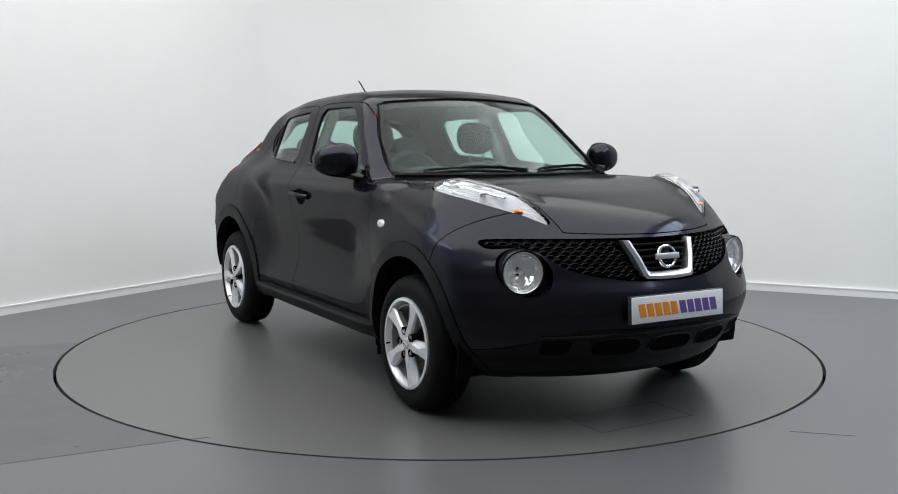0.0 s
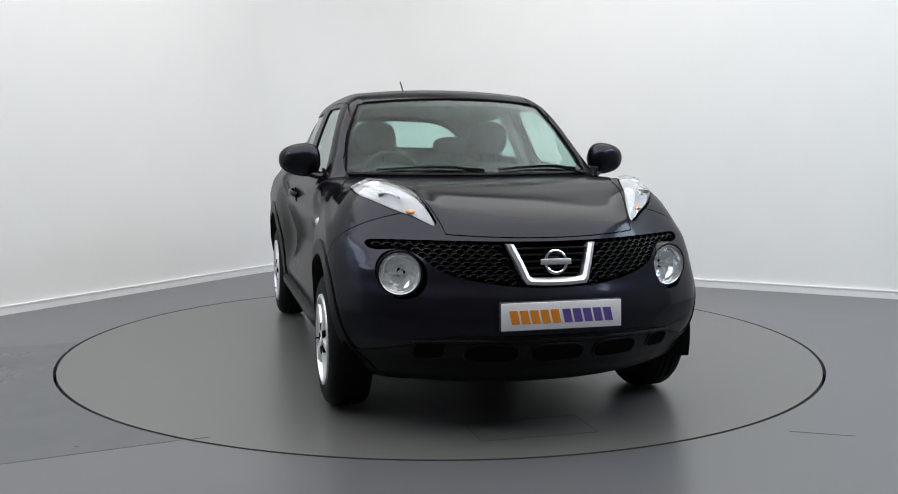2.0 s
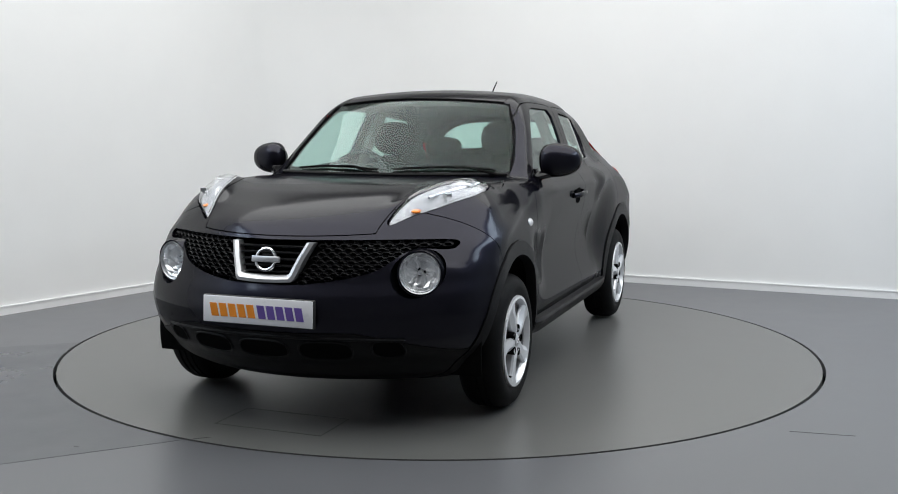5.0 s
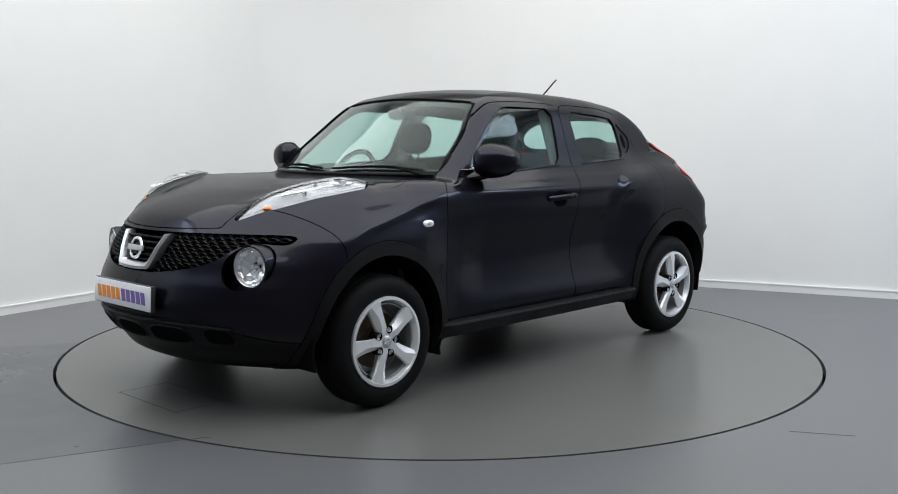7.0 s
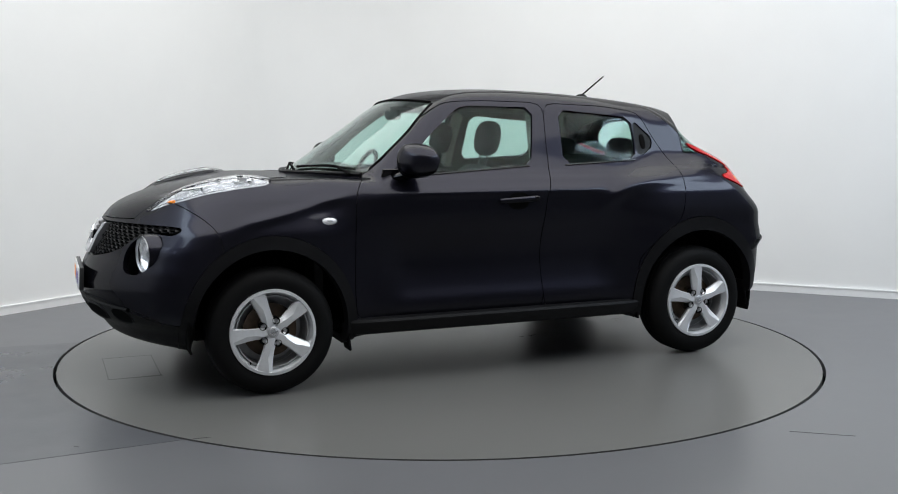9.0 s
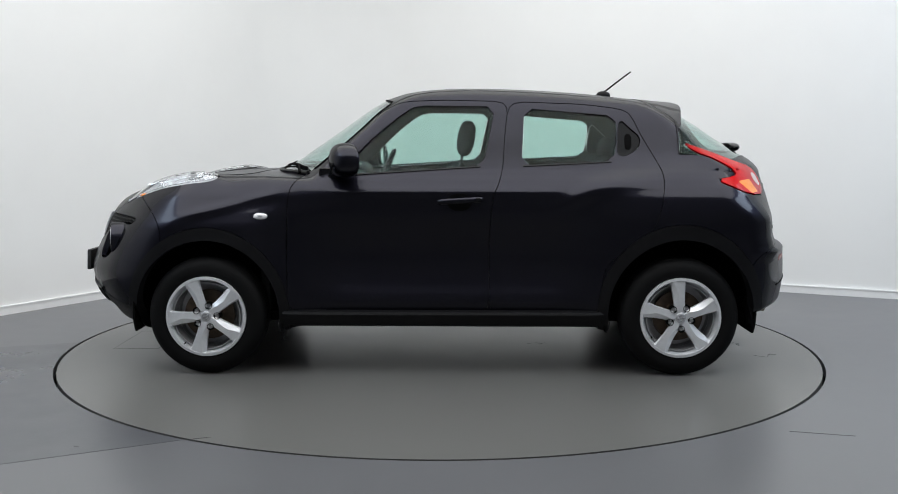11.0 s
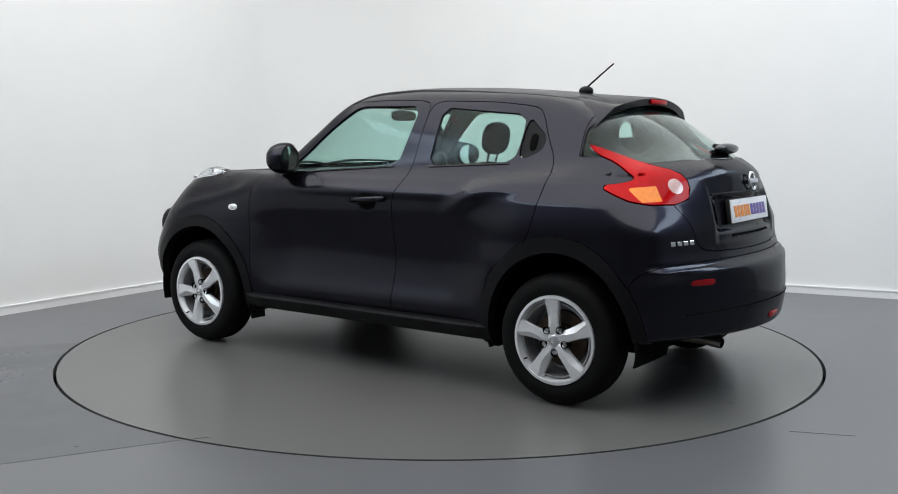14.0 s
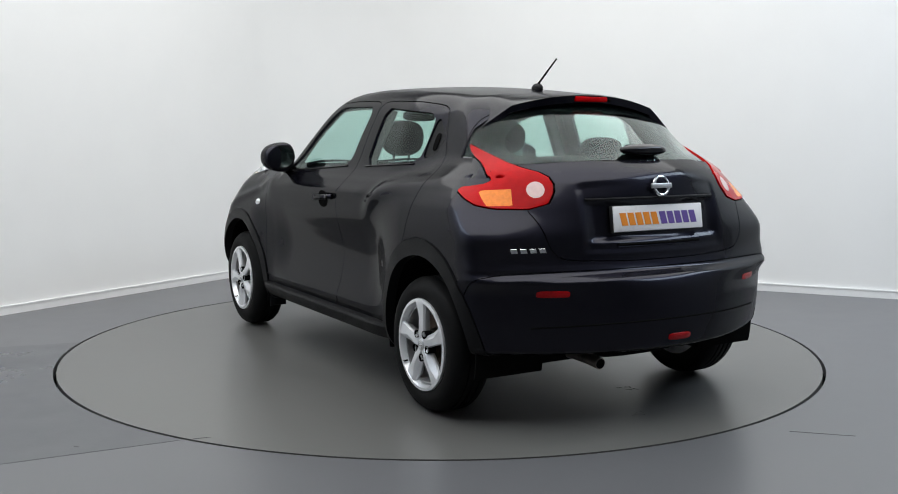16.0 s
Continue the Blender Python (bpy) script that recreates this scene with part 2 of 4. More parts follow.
def inside_outline(u, w, outline, rounds=3):
    """Signed distance to a closed outline of (u, w) corners, rounded by corner cutting; below 0 inside."""
    q = np.array(outline, float)
    for _ in range(rounds):
        nxt = np.roll(q, -1, 0)
        size = np.minimum(np.linalg.norm(nxt - q, axis=1), .16)[:, None] / np.maximum(np.linalg.norm(nxt - q, axis=1), 1e-9)[:, None]
        cutting = np.minimum(.25, .25 * size)
        q = np.stack([q + (nxt - q) * cutting, nxt - (nxt - q) * cutting], 1).reshape(-1, 2)
    p = np.stack([u, w], 1)
    best = np.full(len(p), 1e9)
    odd = np.zeros(len(p), bool)
    for a, b in zip(q, np.roll(q, -1, 0)):
        e = b - a
        k = np.clip(((p - a) @ e) / max(e @ e, 1e-12), 0, 1)
        best = np.minimum(best, ((p - a - k[:, None] * e) ** 2).sum(1))
        if abs(e[1]) > 1e-12:
            cross = ((a[1] > p[:, 1]) != (b[1] > p[:, 1])) & (p[:, 0] < e[0] * (p[:, 1] - a[1]) / e[1] + a[0])
            odd ^= cross
    return np.where(odd, -1, 1) * np.sqrt(best)


# ---- helpers for meshes ----
def finish(name, bm, mat, parent=None, label="", smooth=35):
    me = bpy.data.meshes.new(name)
    bmesh.ops.recalc_face_normals(bm, faces=bm.faces)
    bm.to_mesh(me)
    bm.free()
    for poly in me.polygons:
        poly.use_smooth = smooth > 0
    if smooth > 0:
        me.set_sharp_from_angle(angle=radians(smooth))
    me.materials.append(mat)
    ob = new(name, me)
    if parent is not None:
        ob.parent = parent
    return tagged(ob, label=label)


def part(name, bm, mat, parent, label="", smooth=35):
    return finish(name, bm, mat, parent, label, smooth)


def box(size, at=(0, 0, 0), bevel=0.0, segments=2, turn=None):
    bm = bmesh.new()
    bmesh.ops.create_cube(bm, size=1)
    bmesh.ops.scale(bm, vec=size, verts=bm.verts)
    if bevel:
        bmesh.ops.bevel(bm, geom=bm.edges[:], offset=bevel, segments=segments, affect="EDGES", profile=.5)
    if turn is not None:
        bmesh.ops.transform(bm, matrix=turn, verts=bm.verts)
    bmesh.ops.translate(bm, vec=at, verts=bm.verts)
    return bm


def lathe(profile, steps=64, axis="y", closed=False):
    """Turns (radius, along) points round an axis."""
    bm = bmesh.new()
    rings = []
    for r, a in profile:
        ring = []
        for k in range(steps):
            c, s = r * math.cos(2 * math.pi * k / steps), r * math.sin(2 * math.pi * k / steps)
            ring.append(bm.verts.new({"y": (c, a, s), "x": (a, c, s), "z": (c, s, a)}[axis]))
        rings.append(ring)
    if closed:
        rings.append(rings[0])
    for a, b in zip(rings, rings[1:]):
        for k in range(steps):
            bm.faces.new((a[k], a[(k + 1) % steps], b[(k + 1) % steps], b[k]))
    if not closed:
        for ring in (rings[0], rings[-1]):
            bm.faces.new(ring)
    return bm


def tube(points, radius, steps=10, taper=None):
    bm = bmesh.new()
    pts = [Vector(p) for p in points]
    rings = []
    for i, p in enumerate(pts):
        way = (pts[min(i + 1, len(pts) - 1)] - pts[max(i - 1, 0)]).normalized()
        side = way.cross(Vector((0, 0, 1)) if abs(way.z) < .9 else Vector((1, 0, 0))).normalized()
        up = side.cross(way)
        r = radius * (1 if taper is None else 1 + (taper - 1) * i / (len(pts) - 1))
        rings.append([bm.verts.new(p + (side * math.cos(2 * math.pi * k / steps) + up * math.sin(2 * math.pi * k / steps)) * r) for k in range(steps)])
    for a, b in zip(rings, rings[1:]):
        for k in range(steps):
            bm.faces.new((a[k], a[(k + 1) % steps], b[(k + 1) % steps], b[k]))
    bm.faces.new(rings[0])
    bm.faces.new(rings[-1])
    return bm


def slab(outline, low, high, bevel=0.0):
    """A flat outline of (x, y) corners, thick from low to high."""
    bm = bmesh.new()
    a = [bm.verts.new((x, y, low)) for x, y in outline]
    b = [bm.verts.new((x, y, high)) for x, y in outline]
    n = len(a)
    bm.faces.new(a[::-1])
    bm.faces.new(b)
    for i in range(n):
        bm.faces.new((a[i], a[(i + 1) % n], b[(i + 1) % n], b[i]))
    if bevel:
        bmesh.ops.bevel(bm, geom=[e for e in bm.edges if abs(e.verts[0].co.z - high) < 1e-6 and abs(e.verts[1].co.z - high) < 1e-6], offset=bevel, segments=2, affect="EDGES")
    return bm


def join(*parts):
    out = bmesh.new()
    for bm in parts:
        me = bpy.data.meshes.new("joining")
        bm.to_mesh(me)
        bm.free()
        out.from_mesh(me)
        bpy.data.meshes.remove(me)
    return out


def moved(bm, m):
    bmesh.ops.transform(bm, matrix=m, verts=bm.verts)
    return bm


# ---- the room ----
R_TABLE = 2.2265
R_HOLE = 2.2445
CORNER, ROUND = Vector((-1.22, 3.92)), 1.1
ROOM_H = 4.0
LEFT_WAY = Vector((-.5446, -.8387))
RIGHT_WAY = Vector((.9052, -.4249))


def wall_line(off=0.0):
    """Plan of the two white walls with their rounded corner, from left to right; off: metres into the room."""
    half = math.acos(max(-1, min(1, LEFT_WAY.dot(RIGHT_WAY)))) / 2
    d = ROUND / math.tan(half)
    mid = (LEFT_WAY + RIGHT_WAY).normalized()
    centre = CORNER + mid * (ROUND / math.sin(half))
    a, b = CORNER + LEFT_WAY * d - centre, CORNER + RIGHT_WAY * d - centre
    a0, b0 = math.atan2(a.y, a.x), math.atan2(b.y, b.x)
    while b0 > a0:
        b0 -= 2 * math.pi
    pts = [CORNER + LEFT_WAY * 9.5]
    n_left = Vector((-LEFT_WAY.y, LEFT_WAY.x))
    n_left = n_left if n_left.dot(mid) > 0 else -n_left
    n_right = Vector((-RIGHT_WAY.y, RIGHT_WAY.x))
    n_right = n_right if n_right.dot(mid) > 0 else -n_right
    pts[0] = pts[0] + n_left * off
    for k in range(25):
        t = a0 + (b0 - a0) * k / 24
        pts.append(centre + Vector((math.cos(t), math.sin(t))) * (ROUND - off))
    pts.append(CORNER + RIGHT_WAY * 9.0 + n_right * off)
    return pts


def ribbon(inner, outer, low, high):
    bm = bmesh.new()
    rows = [[bm.verts.new((p.x, p.y, z)) for p in line] for line, z in ((inner, low), (inner, high), (outer, high), (outer, low))]
    n = len(inner)
    for a, b in zip(rows, rows[1:] + rows[:1]):
        for i in range(n - 1):
            bm.faces.new((a[i], a[i + 1], b[i + 1], b[i]))
    for i in (0, n - 1):
        bm.faces.new([r[i] for r in rows])
    return bm


tagged(finish("wall_curved", ribbon(wall_line(), wall_line(-.15), -.02, ROOM_H), WALL, smooth=20), "white painted studio walls meeting in a rounded corner", "wall", kind="structure")
skirting = join(ribbon(wall_line(.016), wall_line(.001), 0, .056), ribbon(wall_line(.020), wall_line(.001), .056, .066))
tagged(finish("baseboard", skirting, BASE, smooth=20), "white painted baseboard along the studio walls", "baseboard", kind="structure")

ends = wall_line()
left_end, right_end = ends[0], ends[-1]
back = [(left_end.x, left_end.y), (left_end.x, -8.2), (right_end.x, -8.2), (right_end.x, right_end.y)]
back_line = [Vector(p) for p in back]
back_out = [Vector((back[0][0] - .15, back[0][1])), Vector((back[1][0] - .15, -8.35)), Vector((back[2][0] + .15, -8.35)), Vector((back[3][0] + .15, back[3][1]))]
# Unseen walls added behind the camera; their grey is tuned for the car's reflections.
tagged(finish("unseen_back_wall", ribbon(back_line, back_out, -.02, ROOM_H), BACK_WALL, smooth=0), "unseen grey walls added to close the studio behind the camera", "wall", kind="structure")
tagged(finish("ceiling", box((16, 16, .1), (0, -2, ROOM_H + .05)), CEILING, smooth=0), "plain white studio ceiling", "ceiling", kind="structure")


def floor_sheet():
    bm = bmesh.new()
    n = 180
    hole = [bm.verts.new((R_HOLE * math.cos(2 * math.pi * k / n), R_HOLE * math.sin(2 * math.pi * k / n), 0)) for k in range(n)]
    lip = [bm.verts.new((v.co.x, v.co.y, -.05)) for v in hole]
    far = []
    for k in range(n):
        c, s = math.cos(2 * math.pi * k / n), math.sin(2 * math.pi * k / n)
        r = 10 / max(abs(c), abs(s))
        far.append(bm.verts.new((r * c, r * s, 0)))
    for k in range(n):
        j = (k + 1) % n
        bm.faces.new((hole[k], far[k], far[j], hole[j]))
        bm.faces.new((lip[k], hole[k], hole[j], lip[j]))
    return bm


tagged(finish("floor", floor_sheet(), FLOOR, smooth=25), "worn grey painted studio floor with a round opening", "floor", kind="structure")
tagged(finish("floor_pit", slab([(2.3 * math.cos(a * math.pi / 24), 2.3 * math.sin(a * math.pi / 24)) for a in range(48)], -.09, -.052), GAP, smooth=0), "dark pit floor under the turntable gap", "floor", kind="structure")


def dark_strip():
    """A darker band of floor that ends at the turntable's opening."""
    a, way = Vector((-2.24, .01)), Vector((.952, .306)).normalized()
    low, way2 = Vector((-1.09, -1.97)), Vector((.9, .44)).normalized()
    upper = [a - way * t for t in (6.0, 0)]
    lower = [low - way2 * t for t in (0, 6.0)]
    t0, t1 = math.atan2(a.y, a.x) % (2 * math.pi), math.atan2(low.y, low.x) % (2 * math.pi)
    arc = [Vector(((R_HOLE + .004) * math.cos(t0 + (t1 - t0) * k / 30), (R_HOLE + .004) * math.sin(t0 + (t1 - t0) * k / 30))) for k in range(31)]
    return slab([(p.x, p.y) for p in [upper[0], *arc, lower[1]]], -.01, .0012)


tagged(finish("floor_band", dark_strip(), FLOOR_DARK, smooth=0), "darker grey band of studio floor", "floor", kind="structure")
for x0, y0, x1, y1 in ((1.52, -1.86, 1.78, -1.93), (-1.05, -1.955, -.98, -1.93), (2.2, -2.1, 2.32, -2.14)):
    d = Vector((x1 - x0, y1 - y0, 0))
    n = Vector((-d.y, d.x, 0)).normalized() * .0025
    tagged(finish("floor_scratch", slab([(x0 - n.x, y0 - n.y), (x1 - n.x * .3, y1 - n.y * .3), (x1 + n.x * .3, y1 + n.y * .3), (x0 + n.x, y0 + n.y)], -.005, .0012), SCRATCH, smooth=0), "thin dark scratch in the grey floor", "scratch", kind="structure")


# ---- the turntable ----
HATCH_AT, HATCH_TURN = (1.84, -.06), 0
SCUFFS = ((-.6, 0), (-1.81, 0), (-1.91, .32), (-1.42, -.25))

def build_turntable():
    ring = [(R_TABLE * math.cos(2 * math.pi * k / 180), R_TABLE * math.sin(2 * math.pi * k / 180)) for k in range(180)]
    table = finish("turntable", slab(ring, -.045, 0, .004), TABLE, smooth=25)
    tagged(table, "round grey painted turntable set flush in the floor", "turntable")
    # access hatch, under the car's nose side
    hatch = part("hatch_plate", box((.26, .52, .004)), TABLE, table, "square grey access hatch with a dark joint")
    hatch.matrix_local = pose(*HATCH_AT, -.0014, 0, 0, HATCH_TURN)
    joint = join(box((.28, .005, .003), (0, .264, 0)), box((.28, .005, .003), (0, -.264, 0)), box((.005, .52, .003), (.134, 0, 0)), box((.005, .52, .003), (-.134, 0, 0)))
    j = part("hatch_joint", joint, JOINT, table, smooth=0)
    j.matrix_local = pose(*HATCH_AT, -.0007, 0, 0, HATCH_TURN)
    rnd = random.Random(4)
    for x, y in SCUFFS:
        bm = bmesh.new()
        for _ in range(6):
            px, py, a, l = rnd.uniform(-.06, .06), rnd.uniform(-.04, .04), rnd.uniform(0, 180), rnd.uniform(.01, .035)
            m = moved(box((l, rnd.uniform(.002, .006), .0012)), pose(px, py, 0, 0, 0, a))
            bm = join(bm, m)
        s = part("scuff_mark", bm, CHALK, table, "pale scuff mark", smooth=0)
        s.matrix_local = pose(x, y, .001)
    return table


# ---- the car ----
def skin_part(name, v, f, mat, parent, label="", both=False, mirror=False, sink=0.0, thick=.012, rim=True):
    """A panel cut from the skin, with its edges turned inwards. both: with its mirror image in one mesh; mirror: the right-hand twin."""
    used, index = np.unique(f, return_inverse=True)
    tri = index.reshape(-1, 3)
    p = v[used]
    n = normals(p)
    n[np.abs(p[:, 1]) < 1e-5, 1] = 0
    p = p - n * sink
    edges = np.sort(np.concatenate([tri[:, [0, 1]], tri[:, [1, 2]], tri[:, [2, 0]]]), axis=1)
    uniq, first, count = np.unique(edges, axis=0, return_index=True, return_counts=True)
    border, across = uniq[count == 1], np.concatenate([tri[:, 2], tri[:, 0], tri[:, 1]])[first[count == 1]]
    open_edge = ~((np.abs(p[border[:, 0], 1]) < 1e-5) & (np.abs(p[border[:, 1], 1]) < 1e-5))
    border, across = border[open_edge], across[open_edge]
    pts, nor, tris = [p], [n], [tri]
    total = len(p)
    if rim and thick > 0 and len(border):
        bv, bi = np.unique(border, return_inverse=True)
        bi = bi.reshape(-1, 2)
        outer, inner = p[bv], p[bv] - n[bv] * thick
        pts += [outer, inner]
        way = np.cross(p[border[:, 1]] - p[border[:, 0]], n[border[:, 0]])
        away = (p[border[:, 0]] + p[border[:, 1]]) / 2 - p[across]
        way *= np.sign((way * away).sum(1) * (1 if thick > 0 else -1))[:, None]
        wall = np.zeros((len(bv), 3))
        for k in (0, 1):
            np.add.at(wall, bi[:, k], way)
        wall /= np.maximum(np.linalg.norm(wall, axis=1), 1e-9)[:, None]
        nor += [wall, wall]
        a, b = total + bi[:, 0], total + bi[:, 1]
        c, d = a + len(bv), b + len(bv)
        tris.append(np.concatenate([np.stack([a, b, d], 1), np.stack([a, d, c], 1)]))
        total += 2 * len(bv)
    p, n, tri = np.concatenate(pts), np.concatenate(nor), np.concatenate(tris)
    flip = np.array([1, -1, 1])
    # wind the triangles outwards
    g = np.cross(p[tri[:, 1]] - p[tri[:, 0]], p[tri[:, 2]] - p[tri[:, 0]])
    wrong = (g * n[tri[:, 0]]).sum(1) < 0
    tri[wrong] = tri[wrong][:, ::-1]
    if both:
        twin = np.where(np.abs(p[:, 1]) < 1e-5, np.arange(len(p)), np.arange(len(p)) + len(p))
        tri = np.concatenate([tri, twin[tri[:, ::-1]]])
        p, n = np.concatenate([p, p * flip]), np.concatenate([n, n * flip])
    elif mirror:
        tri, p, n = tri[:, ::-1], p * flip, n * flip
    me = bpy.data.meshes.new(name)
    me.from_pydata(p.tolist(), [], tri.tolist())
    for poly in me.polygons:
        poly.use_smooth = True
    me.normals_split_custom_set_from_vertices(n.tolist())
    me.materials.append(mat)
    ob = new(name, me)
    ob.parent = parent
    return tagged(ob, label=label)


def pane(name, v, f, mat, parent, label="", both=False, mirror=False, thick=.004, sink=.003):
    """A glass pane with two faces and a closed edge."""
    used, index = np.unique(f, return_inverse=True)
    tri = index.reshape(-1, 3)
    p = v[used]
    n = normals(p)
    n[np.abs(p[:, 1]) < 1e-5, 1] = 0
    outer, inner = p - n * sink, p - n * (sink + thick)
    g = np.cross(p[tri[:, 1]] - p[tri[:, 0]], p[tri[:, 2]] - p[tri[:, 0]])
    wrong = (g * n[tri[:, 0]]).sum(1) < 0
    tri[wrong] = tri[wrong][:, ::-1]
    k = len(p)
    pts, nor = np.concatenate([outer, inner]), np.concatenate([n, -n])
    edges = np.sort(np.concatenate([tri[:, [0, 1]], tri[:, [1, 2]], tri[:, [2, 0]]]), axis=1)
    uniq, count = np.unique(edges, axis=0, return_counts=True)
    rim = uniq[count == 1]
    rim = rim[~((np.abs(p[rim[:, 0], 1]) < 1e-5) & (np.abs(p[rim[:, 1], 1]) < 1e-5))]
    a, b = rim[:, 0], rim[:, 1]
    tris = np.concatenate([tri, tri[:, ::-1] + k, np.stack([a, b, b + k], 1), np.stack([a, b + k, a + k], 1)])
    flip = np.array([1, -1, 1])
    if both:
        twin = np.where(np.abs(pts[:, 1]) < 1e-5, np.arange(len(pts)), np.arange(len(pts)) + len(pts))
        tris = np.concatenate([tris, twin[tris[:, ::-1]]])
        pts, nor = np.concatenate([pts, pts * flip]), np.concatenate([nor, nor * flip])
    elif mirror:
        tris, pts, nor = tris[:, ::-1], pts * flip, nor * flip
    me = bpy.data.meshes.new(name)
    me.from_pydata(pts.tolist(), [], tris.tolist())
    for poly in me.polygons:
        poly.use_smooth = True
    me.normals_split_custom_set_from_vertices(nor.tolist())
    me.materials.append(mat)
    ob = new(name, me)
    ob.parent = parent
    ob.visible_shadow = False
    return tagged(ob, label=label)


def onto(points, way, lift=0.0, start=None):
    """Points of the skin reached from the car's inside along +x or -x ('front', 'rear') or +y ('side')."""
    q = np.array(points, float)
    s, w = q.copy(), np.zeros_like(q)
    if way == "front":
        s[:, 0] = 1.2 if start is None else start
        w[:, 0] = 1
    elif way == "rear":
        s[:, 0] = -1.0 if start is None else start
        w[:, 0] = -1
    elif way == "top":
        s[:, 2] = .8
        w[:, 2] = 1
    else:
        s[:, 1] = .2
        w[:, 1] = 1
    hit = cast(s, w)
    return hit + normals(hit) * lift


FRONT_AXLE, REAR_AXLE, HUB_Z = 1.265, -1.265, .316
ARCH_F, ARCH_R = (1.262, .325), (-1.268, .335)
OUTLINES = {
    "windscreen": ((-.2, 1.083), (.38, 1.083), (.66, 1.084), (.675, 1.115), (.626, 1.30), (.54, 1.45), (.50, 1.464), (.30, 1.482), (-.2, 1.488)),
    "front_window": ((.62, 1.07), (.49, 1.155), (.36, 1.285), (.206, 1.41), (.14, 1.442), (-.28, 1.437), (-.247, 1.27), (-.214, 1.121), (.154, 1.096)),
    "rear_window": ((-.442, 1.427), (-.937, 1.386), (-.942, 1.27), (-.919, 1.148), (-.423, 1.125)),
    "quarter": ((-.957, 1.38), (-1.02, 1.318), (-1.076, 1.272), (-1.06, 1.205), (-.936, 1.152)),
    "headlamp": ((1.83, .44), (1.60, .503), (1.43, .558), (1.30, .608), (1.21, .665), (1.25, .742), (1.43, .73), (1.635, .622), (1.75, .512)),
    "bonnet": ((2.3, -.3), (2.3, .42), (1.86, .42), (1.62, .485), (1.40, .535), (1.24, .59), (1.15, .60), (1.09, .5), (1.08, .3), (1.09, -.3)),
    "cowl": ((1.3, -.3), (1.3, .60), (1.22, .71), (1.10, .757), (.95, .70), (.80, .665), (.55, .66), (.55, -.3)),
    "grille": ((-.3, .836), (.42, .84), (.745, .836), (.735, .80), (.70, .792), (.61, .802), (.55, .787), (.505, .745), (.465, .715), (.37, .685), (.18, .656), (-.3, .652)),
    "front_bumper": ((1.86, .99), (1.66, .94), (1.515, .83), (1.49, .70), (1.58, .45), (1.58, .1), (2.4, .1), (2.4, .99)),
    "front_door": ((.80, 1.035), (.63, 1.15), (.45, 1.335), (.25, 1.465), (.0, 1.474), (-.356, 1.466), (-.33, 1.27), (-.323, 1.119), (-.30, 1.03), (-.262, .957), (-.246, .73), (-.248, .33), (.82, .33), (.835, .465), (.83, .78), (.825, .95)),
    "rear_door": ((-.356, 1.466), (-.76, 1.452), (-1.0, 1.424), (-1.04, 1.369), (-1.072, 1.29), (-1.152, 1.15), (-1.178, 1.064), (-1.149, .892), (-1.11, .78), (-.86, .6), (-.84, .33), (-.248, .33), (-.246, .73), (-.262, .957), (-.30, 1.03), (-.323, 1.119), (-.33, 1.27)),
    "tail_lamp": ((-1.29, 1.25), (-1.42, 1.206), (-1.595, 1.144), (-1.706, 1.112), (-1.757, 1.06), (-1.778, .962), (-1.64, .966), (-1.44, 1.048), (-1.557, 1.064), (-1.585, 1.082), (-1.48, 1.150), (-1.36, 1.193)),
    "rear_glass": ((-.3, 1.172), (.34, 1.169), (.56, 1.152), (.68, 1.155), (.665, 1.25), (.56, 1.345), (.38, 1.406), (.05, 1.438), (-.3, 1.438)),
    "tailgate": ((-.3, 1.47), (.30, 1.45), (.50, 1.40), (.62, 1.31), (.68, 1.2), (.63, .97), (.59, .90), (.565, .80), (.51, .748), (.20, .736), (-.3, .736)),
    "rear_bumper": ((-1.62, .60), (-1.735, .695), (-1.90, .706), (-2.4, .706), (-2.4, .1), (-1.62, .1)),
}


